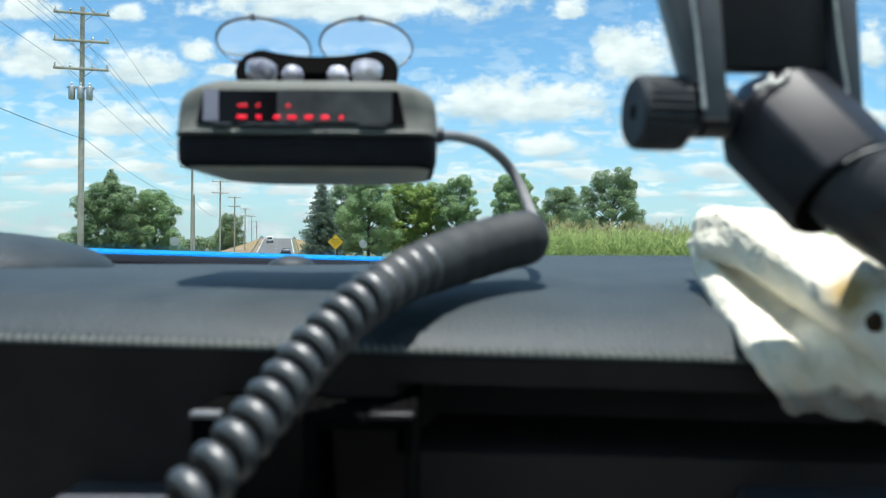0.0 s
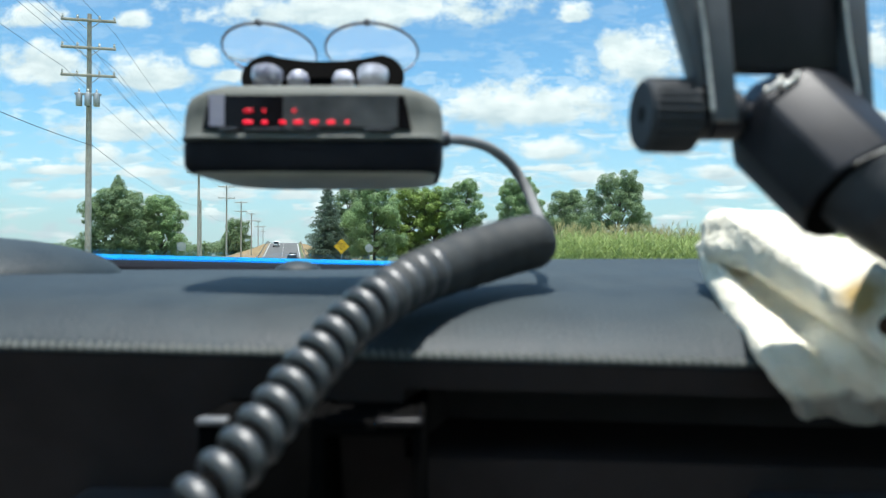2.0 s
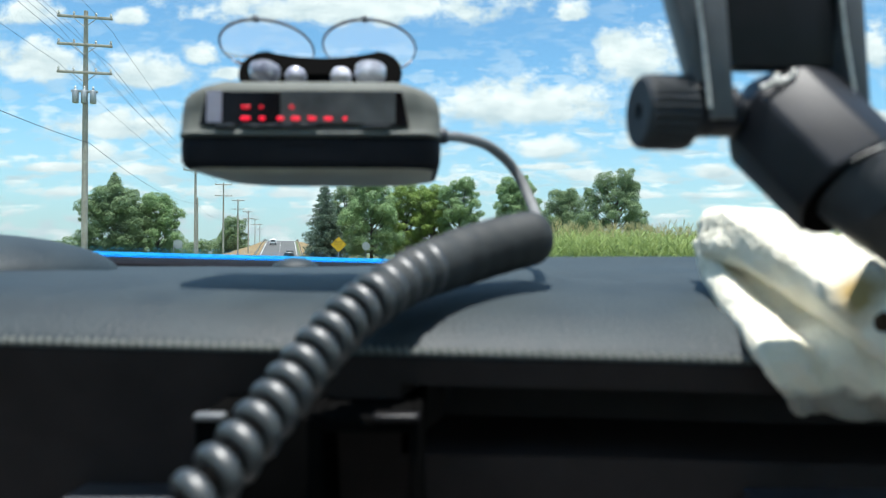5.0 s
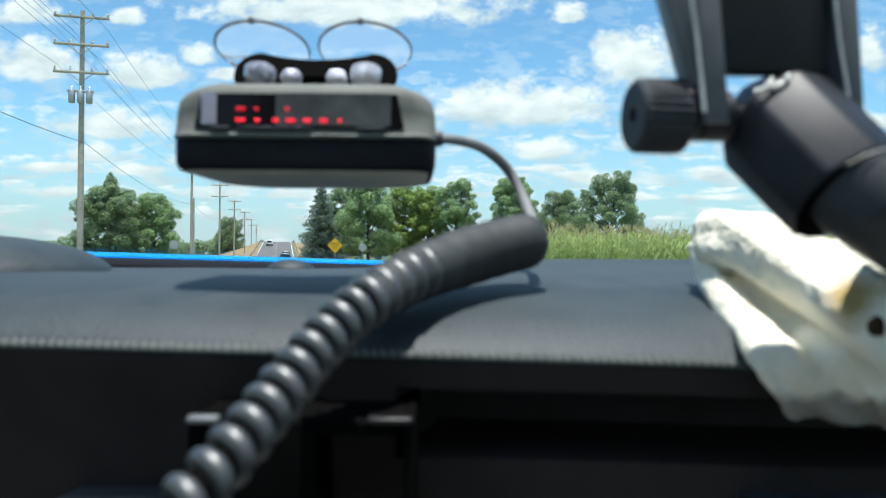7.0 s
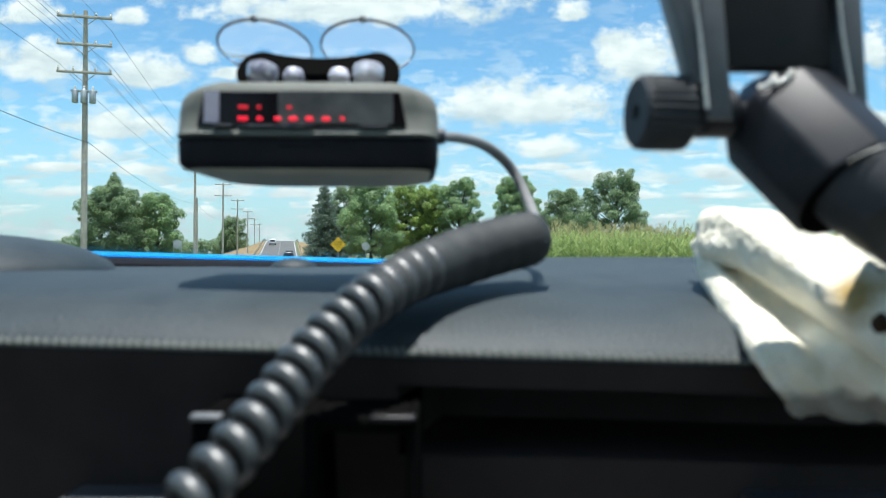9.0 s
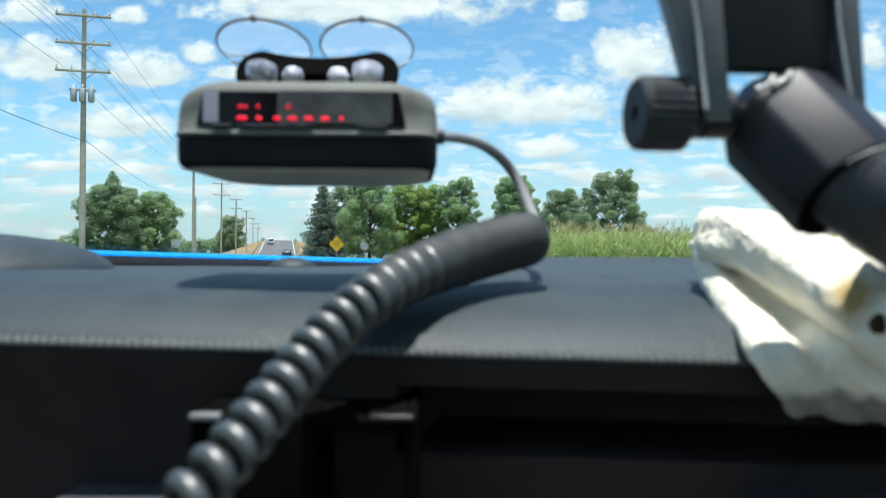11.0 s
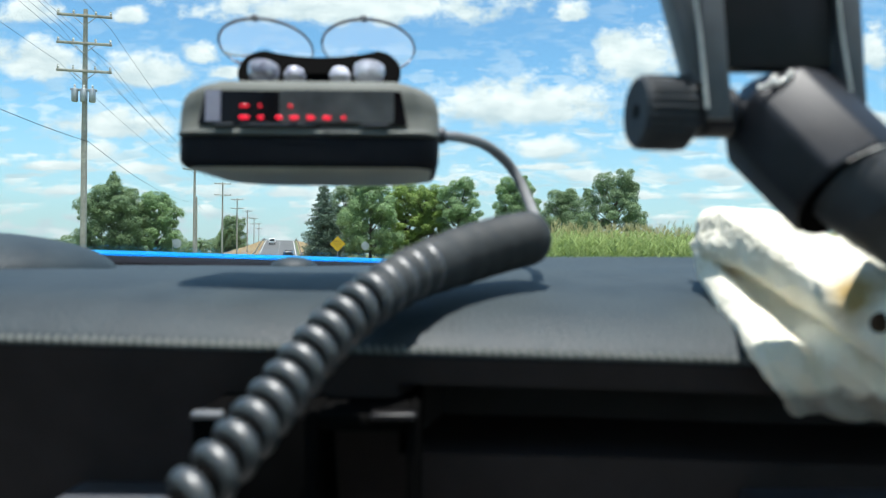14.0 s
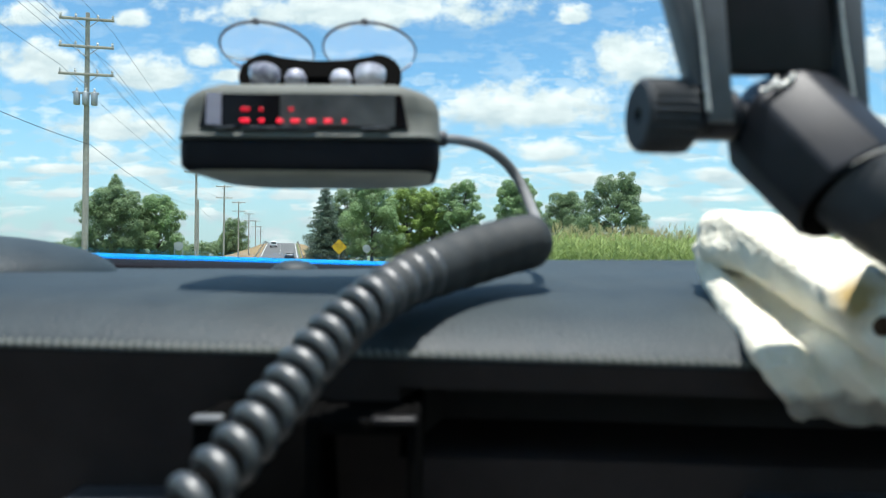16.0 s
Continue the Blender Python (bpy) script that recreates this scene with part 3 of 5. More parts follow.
def build_trees():
    """Farmyard trees to the right of the road, a few beyond on the left."""
    yard = "farmyard trees"
    E = lambda x, y: Vector((x, y, 0))
    conifer("spruce", E(-27.4, 163), 17.2, 5.6, 11, "dark blue-green spruce at the edge of the yard", 6500, yard)
    broadleaf("maple_tree", E(-23.4, 171), 18.5, 5.5, OAK, 12, "dull green broadleaf tree behind a spruce", 5000, 0.1, yard)
    broadleaf("maple_tree", E(-15.8, 155), 18.0, 6.8, MAPLE, 13, "full dark green maple with a dense crown", 9000, 0.05, yard)
    broadleaf("maple_tree", E(-8.6, 167), 18.4, 6.0, MAPLE_LIGHT, 14, "bright yellow-green maple in the tree row", 8000, 0.05, yard)
    broadleaf("maple_tree", E(-3.2, 164), 17.0, 5.4, MAPLE_LIGHT, 15, "bright green broadleaf tree in the tree row", 7000, 0.08, yard)
    broadleaf("maple_tree", E(3.8, 160), 18.4, 5.4, MAPLE, 16, "tall green broadleaf tree in the tree row", 6500, 0.1, yard)
    broadleaf("maple_tree", E(14.9, 144), 17.2, 5.4, MAPLE, 17, "rounded dark green maple standing alone", 7500, 0.08, yard)
    broadleaf("oak_tree", E(26.6, 155), 15.6, 6.0, OAK, 18, "dark oak with low branches", 6000, 0.1, yard)
    broadleaf("oak_tree", E(33.8, 140), 17.2, 8.4, OAK, 19, "spreading oak with gaps in its crown", 7500, 0.25, yard, 0.4, 0.8)
    broadleaf("shrub_tree", E(76, 240), 7.8, 4.6, OAK, 20, "small round tree far behind the corn", 2500, 0.02)
    broadleaf("maple_tree", E(58, 250), 9.5, 6.2, OAK, 29, "far broad tree behind the corn", 3000, 0.02)
    broadleaf("maple_tree", E(-59.5, 128), 13.4, 6.6, OAK, 21, "broad dull green tree with a thin leader beside the poles", 9000, 0.02, spire=3.0)
    broadleaf("maple_tree", E(-54.0, 134), 12.4, 5.2, MAPLE, 22, "dense round tree by the power line", 5000, 0.02)
    broadleaf("maple_tree", E(-72, 242), 13.6, 5.4, OAK, 23, "tree on the far side of the bridge approach", 5000, 0.04)
    broadleaf("maple_tree", E(-79, 262), 9.5, 5.5, OAK, 24, "lower tree by the bridge approach", 3500, 0.02)
    hedge = thing("hedgerow", Vector((-95, 250, 0)), "low hedgerow of mixed bushes along the field", "hedge", kind="stuff")
    rng = random.Random(31)
    clumps = []
    for i in range(46):
        x = -150 + i * 1.75
        clumps.append((Vector((x, 255 + rng.uniform(-6, 6), rng.uniform(1.5, 4.5))), rng.uniform(2.4, 4.2)))
    leaf_cloud("bushes", clumps, 12000, 0.5, OAK, hedge, rng)
    far = thing("far_woods", Vector((0, 900, 0)), "hazy line of woods on the horizon", "woods", kind="stuff")
    clumps = []
    for i in range(150):
        x = -620 + i * 9.5
        clumps.append((Vector((x, 900 + rng.uniform(-40, 40), rng.uniform(1, 4))), rng.uniform(5, 8.5)))
    leaf_cloud("woods", clumps, 16000, 1.6, OAK, far, rng)


def build_corn():
    """A field of tasselled corn in rows, a few hundred square metres of it."""
    field = thing("corn_field", Vector((18, 45, 0)), "tall green corn with pale tassels in rows", "crop", kind="stuff")
    rng = random.Random(5)
    verts, faces, tv, tf = [], [], [], []
    for row in range(44):
        y0 = 27 + row * 0.76
        n = int((0.34 * y0 + 8) / 0.24)
        for i in range(n):
            x = 0.115 * y0 + 1.0 + i * 0.24 + rng.uniform(-.06, .06)
            y = y0 + rng.uniform(-.12, .12) + 0.22 * (x - 4)
            h = rng.uniform(2.15, 2.65)
            lean = Vector((rng.uniform(-.08, .08), rng.uniform(-.08, .08), 1))
            base = Vector((x, y, -0.25))
            k = len(verts)
            w = 0.016
            verts += [base + Vector((-w, 0, 0)), base + Vector((w, 0, 0)), base + lean * h + Vector((0.004, 0, 0)), base + lean * h - Vector((0.004, 0, 0))]
            faces.append((k, k + 1, k + 2, k + 3))
            for j in range(7):
                z = h * (0.34 + 0.09 * j)
                a = j * math.pi + rng.uniform(-.9, .9)
                out = Vector((math.cos(a), math.sin(a), 0))
                side = Vector((-out.y, out.x, 0)) * rng.uniform(0.03, 0.045)
                p = base + lean * z
                ln = rng.uniform(0.4, 0.65)
                mid = p + out * ln * 0.5 + Vector((0, 0, ln * rng.uniform(0.35, 0.6)))
                end = p + out * ln + Vector((0, 0, ln * rng.uniform(-0.35, 0.3)))
                k = len(verts)
                verts += [p - side * 0.4, p + side * 0.4, mid + side, mid - side, end]
                faces += [(k, k + 1, k + 2, k + 3), (k + 3, k + 2, k + 4)]
            for j in range(5):
                a = rng.uniform(0, 6.28)
                p = base + lean * h
                e = p + Vector((math.cos(a) * 0.10, math.sin(a) * 0.10, rng.uniform(0.18, 0.32)))
                s = Vector((0.009, 0.009, 0))
                k = len(tv)
                tv += [p - s, p + s, e + s * 0.6, e - s * 0.6]
                tf.append((k, k + 1, k + 2, k + 3))
    for name, v, f, m in (("stalks", verts, faces, CORN), ("tassels", tv, tf, TASSEL)):
        me = bpy.data.meshes.new(name)
        me.from_pydata(v, [], f)
        me.materials.append(m)
        ob = new(name, me)
        ob.parent = field
        ob.matrix_parent_inverse = Matrix.Translation(field.location).inverted()


# ---- power line ----
POLE_H = 12.6


def build_pole(lines=2, transformer=False, name="utility_pole", height=POLE_H, gap=1.75):
    """A timber pole at the origin with crossarms along the road's right."""
    pole = thing(name, (0, 0, 0), "weathered wooden utility pole with crossarms", "utility pole", "power line poles")
    bm = bmesh.new()
    tube(bm, [Vector((0, 0, -0.6)), Vector((0, 0, height * 0.5)), Vector((0, 0, height))], [0.165, 0.14, 0.10], 12)
    part("shaft", bm, WOOD, pole)
    for i in range(lines):
        z = height - 0.35 - gap * i
        bm = bmesh.new()
        box(bm, (-1.25, -0.2, z - 0.06), (1.25, -0.09, z + 0.06), 0.01)
        arm = part("crossarm", bm, WOOD, pole)
        bm = bmesh.new()
        for sgn in (-1, 1):
            tube(bm, [Vector((sgn * 0.55, -0.2, z - 0.05)), Vector((0, -0.17, z - 0.5))], 0.02, 5)
        part("brace", bm, STEEL, pole)
        for x in (-1.18, -0.5, 0.5, 1.18):
            bm = bmesh.new()
            lathe(bm, [(0.025, 0), (0.06, 0.04), (0.035, 0.07), (0.07, 0.11), (0.04, 0.15), (0.045, 0.19), (0.01, 0.2)], pose(x, -0.145, z + 0.06), 8)
            part("insulator", bm, CERAMIC, pole)
    if transformer:
        for x in (-0.40, 0.0, 0.40):
            bm = bmesh.new()
            lathe(bm, [(0.02, -0.36), (0.13, -0.34), (0.15, -0.3), (0.15, 0.26), (0.13, 0.3), (0.05, 0.33)], pose(x, -0.2, height - 4.25), 14)
            can = part("transformer_can", bm, STEEL, pole)
            bm = bmesh.new()
            lathe(bm, [(0.03, 0), (0.06, 0.04), (0.03, 0.08), (0.06, 0.12), (0.02, 0.18)], pose(x, -0.2, height - 3.93), 8)
            part("bushing", bm, CERAMIC, pole)
        bm = bmesh.new()
        box(bm, (-0.6, -0.24, height - 4.05), (0.6, -0.1, height - 3.95), 0.01)
        part("bracket", bm, STEEL, pole)
    return pole


POLES = [(-2, -9.9), (37.8, -9.7), (81, -9.7), (116, -9.7), (150, -9.7), (190, -9.7), (230, -9.7), (272, -9.7)]


def build_power_line():
    plain = build_pole()
    first = True
    for i, (s, u) in enumerate(POLES):
        p = road_at(s, u, -0.3)
        m = pose(p.x, p.y, p.z, 0, 0, math.degrees(AHEAD))
        if i == 1:
            q = build_pole(3, True, height=13.4, gap=1.36)
            q["label"] = "wooden utility pole with transformer cans and crossarms"
            q.matrix_basis = m
        elif first:
            plain.matrix_basis = m
            first = False
        else:
            copy_thing(plain, m)
    # the service pole that carries no crossarm
    for s, u, h in ((94, -11.0, 8.5),):
        pole = thing("service_pole", road_at(s, u, -0.3), "bare wooden service pole beside the power line", "utility pole", "service poles")
        bm = bmesh.new()
        p = road_at(s, u, -0.3)
        tube(bm, [p, p + Vector((0, 0, h * 0.5)), p + Vector((0, 0, h))], [0.16, 0.13, 0.10], 10)
        part("shaft", bm, WOOD, pole)
        bm = bmesh.new()
        lathe(bm, [(0.03, 0), (0.05, 0.05), (0.02, 0.12)], pose(p.x, p.y, p.z + h), 8)
        part("insulator", bm, CERAMIC, pole)
    def wire(a, b, sag, r):
        bm = bmesh.new()
        path = []
        for k in range(17):
            t = k / 16
            path.append(a.lerp(b, t) + Vector((0, 0, -4 * sag * t * (1 - t))))
        tube(bm, path, r, 5)
        return bm
    spans = thing("power_cable", road_at(0, -9.7, 11), "dark overhead power cables strung between the poles", "power line", kind="stuff")
    for (s0, u0), (s1, u1) in zip(POLES, POLES[1:]):
        for du, z in ((-1.18, 12.2), (-0.5, 12.2), (1.18, 12.2), (-1.18, 10.45), (0.5, 10.45), (1.18, 10.45)):
            part("conductor", wire(road_at(s0, u0 + du, z), road_at(s1, u1 + du, z), 0.55, 0.008), CABLE, spans)
        part("telephone_cable", wire(road_at(s0, u0 + 0.2, 6.6), road_at(s1, u1 + 0.2, 6.6), 0.7, 0.012), CABLE, spans, "thicker low cable")


# ---- signs and vehicles ----
def words(text, size, m, mat, parent):
    """Lettering in the built-in font, as a thin mesh."""
    cu = bpy.data.curves.new("lettering", "FONT")
    cu.body, cu.size, cu.align_x, cu.align_y, cu.extrude = text, size, "CENTER", "CENTER", 0.002
    tmp = new("lettering_tmp", cu)
    me = bpy.data.meshes.new_from_object(tmp.evaluated_get(bpy.context.evaluated_depsgraph_get()))
    bpy.data.objects.remove(tmp)
    me.materials.append(mat)
    ob = new("lettering", me)
    ob.parent = parent
    ob.matrix_parent_inverse = Matrix.Translation(parent.location).inverted()
    ob.matrix_basis = m
    return ob


def build_signs():
    c = Vector((-8.6, 58, 1.95))
    sign = thing("warning_sign", (c.x, c.y, -0.3), "yellow diamond warning sign on a steel post", "road sign")
    bm = bmesh.new()
    box(bm, (c.x - 0.03, c.y + 0.015, -0.3), (c.x + 0.03, c.y + 0.065, c.z + 0.4), 0.004)
    part("post", bm, STEEL, sign)
    turn = Matrix.Translation(c) @ pose(0, 0, 0, 0, 45, 0)
    bm = bmesh.new()
    prism(bm, rounded(0.92, 0.92, 0.05), turn, 0.012)
    part("panel", bm, YELLOW, sign, smooth=False)
    bm = bmesh.new()
    outer, inner = rounded(0.86, 0.86, 0.04), rounded(0.825, 0.825, 0.03)
    mo = turn @ pose(0, -0.004, 0)
    a = [bm.verts.new(mo @ Vector((x, 0, z))) for x, z in outer]
    b = [bm.verts.new(mo @ Vector((x, 0, z))) for x, z in inner]
    for k in range(len(a)):
        bm.faces.new((a[k], a[(k + 1) % len(a)], b[(k + 1) % len(a)], b[k]))
    part("border", bm, SIGN_BLACK, sign, smooth=False)
    for text, dz in (("BRIDGE", 0.21), ("MAY BE", 0.0), ("ICY", -0.21)):
        words(text, 0.19, Matrix.Translation((c.x, c.y - 0.006, c.z + dz)) @ pose(0, 0, 0, 90, 0, 0), SIGN_BLACK, sign)
    # signs for the other direction, seen from behind
    for x, y, z, r, two in ((-9.2, 84, 2.1, 0.5, False), (-33, 88, 2.3, 0.6, True)):
        back = thing("road_sign", (x, y, -0.3), "bare metal back of a road sign on steel posts", "road sign", "signs facing away")
        bm = bmesh.new()
        prism(bm, [(r * math.cos(radians(22.5 + 45 * k)), r * math.sin(radians(22.5 + 45 * k))) for k in range(8)], pose(x, y, z), 0.012)
        part("panel", bm, STEEL, back, smooth=False)
        for dx in ((-0.5, 0.5) if two else (0.0,)):
            bm = bmesh.new()
            box(bm, (x + dx - 0.03, y - 0.06, -0.3), (x + dx + 0.03, y - 0.01, z + 0.5), 0.004)
            part("post", bm, STEEL, back)


def build_vehicle(name, s, u, paint, label, category, size, spare=False, pickup=False):
    """A vehicle seen from behind: body, cabin, glass, wheels, lamps."""
    w, ln, h = size
    car = thing(name, (0, 0, 0), label, category)
    half = w / 2
    bm = bmesh.new()
    belt = h * 0.56
    outline = [(0.0, 0.42), (0.0, belt), (ln * 0.68, belt), (ln * 0.98, belt * 0.9), (ln, belt * 0.6), (ln, 0.38), (ln * 0.05, 0.36)]
    # side outline in y-z, thickened across
    f = [bm.verts.new(Vector((-half, y, z))) for y, z in outline]
    b = [bm.verts.new(Vector((half, y, z))) for y, z in outline]
    fa = [bm.faces.new(f), bm.faces.new(list(reversed(b)))]
    for k in range(len(outline)):
        fa.append(bm.faces.new((f[(k + 1) % len(f)], f[k], b[k], b[(k + 1) % len(f)])))
    bmesh.ops.bevel(bm, geom=bm.edges[:], offset=0.07, segments=2, profile=0.5, affect="EDGES")
    part("body", bm, paint, car)
    y0, y1 = (ln * 0.36, ln * 0.72) if pickup else (0.08, ln * 0.70)
    bm = bmesh.new()
    box(bm, (-half + 0.06, y0, belt - 0.05), (half - 0.06, y1, h), 0.12, 3)
    for v in bm.verts:
        t = max(0, (v.co.z - belt) / (h - belt))
        v.co.x *= 1 - 0.14 * t
        if v.co.y > (y0 + y1) / 2:
            v.co.y -= 0.5 * t
        else:
            v.co.y += 0.22 * t
    part("cabin", bm, paint, car)
    bm = bmesh.new()
    box(bm, (-half * 0.72, y0 + 0.0, belt + 0.08), (half * 0.72, y0 + 0.05, h - 0.14), 0.02, turn=pose(0, 0, 0, -18, 0, 0))
    part("rear_window", bm, CAR_GLASS, car)
    for x in (-half + 0.12, half - 0.12):
        bm = bmesh.new()
        box(bm, (x - 0.07, -0.03, belt - 0.34), (x + 0.07, 0.03, belt - 0.06), 0.015)
        part("tail_lamp", bm, TAIL, car)
        for y in (ln * 0.2, ln * 0.8):
            bm = bmesh.new()
            sx = 1 if x > 0 else -1
            lathe(bm, [(0.2, -0.11), (0.33, -0.11), (0.36, -0.07), (0.36, 0.07), (0.33, 0.11), (0.2, 0.11)], pose(sx * (half - 0.12), y, 0.36, 0, 90, 0), 18)
            wheel = part("wheel", bm, TYRE, car)
            bm = bmesh.new()
            lathe(bm, [(0.03, -0.06), (0.2, -0.08), (0.2, 0.08), (0.03, 0.06)], pose(sx * (half - 0.10), y, 0.36, 0, 90, 0), 14)
            part("rim", bm, STEEL, wheel)
    bm = bmesh.new()
    box(bm, (-half + 0.05, -0.10, 0.42), (half - 0.05, 0.02, 0.58), 0.03)
    part("bumper", bm, STEEL if pickup else COWL, car)
    if spare:
        bm = bmesh.new()
        lathe(bm, [(0.12, -0.1), (0.33, -0.11), (0.37, -0.06), (0.37, 0.06), (0.33, 0.1), (0.12, 0.1)], pose(0.05, -0.12, 0.98, 90, 0, 0), 20)
        part("spare_wheel", bm, TYRE, car)
    p = road_at(s, u, road_height(s) + 0.02)
    slope = math.degrees(math.atan2(road_height(s + 3) - road_height(s - 1), 4))
    car.matrix_basis = pose(p.x, p.y, p.z, slope, 0, math.degrees(AHEAD))
    return car


def build_vehicles():
    build_vehicle("sport_utility_vehicle", 215, -3.9, WHITE_PAINT, "white sport utility vehicle on the bridge approach", "car", (1.9, 4.7, 1.8))
    build_vehicle("open_jeep", 140, 0.6, DARK_PAINT, "dark off-road car with a spare wheel on its tailgate", "car", (1.75, 3.9, 1.8), spare=True)
    build_vehicle("sedan", 118, 0.4, DARK_PAINT, "dark saloon car following the traffic ahead", "car", (1.8, 4.6, 1.42))


build_ground()
build_trees()
build_corn()
build_power_line()
build_signs()
build_vehicles()


# ---- the car ----
def build_dashboard():
    dash = thing("dashboard", (0, 0.3, EYE - 0.2), "charcoal padded vinyl dashboard with pale contrast stitching", "dashboard", kind="structure")
    top = [(0.5450, -0.0450), (0.5250, -0.0218), (0.5000, -0.0083), (0.4500, -0.0054), (0.3800, -0.0056), (0.3150, -0.0071), (0.2740, -0.0094), (0.2480, -0.0124), (0.2294, -0.0166), (0.2183, -0.0214), (0.2113, -0.0262), (0.2083, -0.0301)]
    low = [(0.2085, -0.0304), (0.2090, -0.0320), (0.2098, -0.0345), (0.2108, -0.0375), (0.2120, -0.0405), (0.2158, -0.0500), (0.2190, -0.0590), (0.2200, -0.0615), (0.2242, -0.0740), (0.2500, -0.1480), (0.3270, -0.3700)]

    def lift(x, y):
        near = min(1, max(0, (0.36 - y) / 0.13))
        return -0.022 * (x + 0.04) * near + 0.0036 * (1 - near) * math.tanh((x + 0.01) * 26)

    for name, prof, mat, label in (("pad", top, VINYL, "padded upper surface"), ("lower_panel", low, VINYL_DARK, "black lower panel in shade")):
        bm = bmesh.new()
        fine = smooth_path([Vector((0, y, z)) for y, z in prof], 4)
        prev = None
        for i in range(97):
            x = -0.64 + 1.28 * i / 96
            row = []
            for p in fine:
                z = p.z + lift(x, p.y) + 0.0006 * noise.noise(Vector((x * 14, p.y * 20, 0)))
                # an open tray is let into the lower panel beside the cord
                tray = 0.05 if name == "lower_panel" and x > -0.004 and -0.0606 < p.z < -0.0390 else 0.0
                row.append(bm.verts.new((x, p.y + tray + 0.10 * min(0, 0.24 - abs(x)) ** 2, EYE + z)))
            if prev:
                for k in range(len(row) - 1):
                    bm.faces.new((prev[k], prev[k + 1], row[k + 1], row[k]))
            prev = row
        part(name, bm, mat, dash, label)
    # a narrow welt under the seam
    bm = bmesh.new()
    tube(bm, [Vector((x, 0.2092, EYE - 0.0289 + lift(x, 0.209))) for x in [-0.30 + 0.02 * i for i in range(34)]], 0.0013, 8)
    part("welt", bm, WELT, dash, "greyish welt along the seam")
    # contrast stitching along the seam, two legs to a stitch
    bm = bmesh.new()
    pts = smooth_path([Vector((-0.0006, 0.0017, 0.0016)), Vector((0, -0.0007, 0.0009)), Vector((0.0005, -0.0014, -0.0009))], 3)
    tube(bm, pts, [0.0002, 0.0004, 0.0005, 0.0005, 0.0005, 0.0004, 0.0002], 6)
    first = part("stitch", bm, THREAD, dash)
    shared = first.data
    rng = random.Random(2)
    for i in range(198):
        x = -0.265 + i * 0.0027 + rng.uniform(-0.0002, 0.0002)
        st = first if i == 0 else new("stitch", shared)
        st.parent = dash
        st.matrix_parent_inverse = Matrix.Translation(dash.location).inverted()
        st.matrix_basis = pose(x, 0.2093, EYE - 0.0287 + lift(x, 0.209), rng.uniform(-7, 7), rng.uniform(-10, 10), rng.uniform(-9, 9))
    # hood over the instruments
    bm = bmesh.new()
    lathe(bm, [(0.0815, -0.03), (0.0808, -0.006)] + [(0.0797 * math.sin(radians(a)) + 0.0005, 0.0239 * max(0, math.cos(radians(a))) ** 1.0) for a in range(90, -1, -6)], Matrix.Translation((-0.2451, 0.3600, 1.1879)) @ Matrix.Diagonal((0.9, 0.95, 0.9, 1)), 64)
    part("instrument_hood", bm, VINYL, dash, "rounded hood over the instruments")
    bm = bmesh.new()
    lathe(bm, [(0.0152, -0.02)] + [(0.0145 * math.sin(radians(a)) + 0.0002, 0.0072 * math.cos(radians(a))) for a in range(88, -1, -8)], Matrix.Translation((-0.0926, 0.4400, 1.1897)), 28)
    part("light_sensor", bm, VINYL, dash, "small domed light sensor")
    # pale trims under the dash face
    for x0, x1 in ((-0.1142, -0.0776), (0.0940, 0.1416)):
        bm = bmesh.new()
        box(bm, (x0, 0.19092, EYE - 0.0888), (x1, 0.2400, EYE - 0.0734), 0.00111)
        part("trim", bm, TRIM, dash, "light grey trim strip")
    return dash


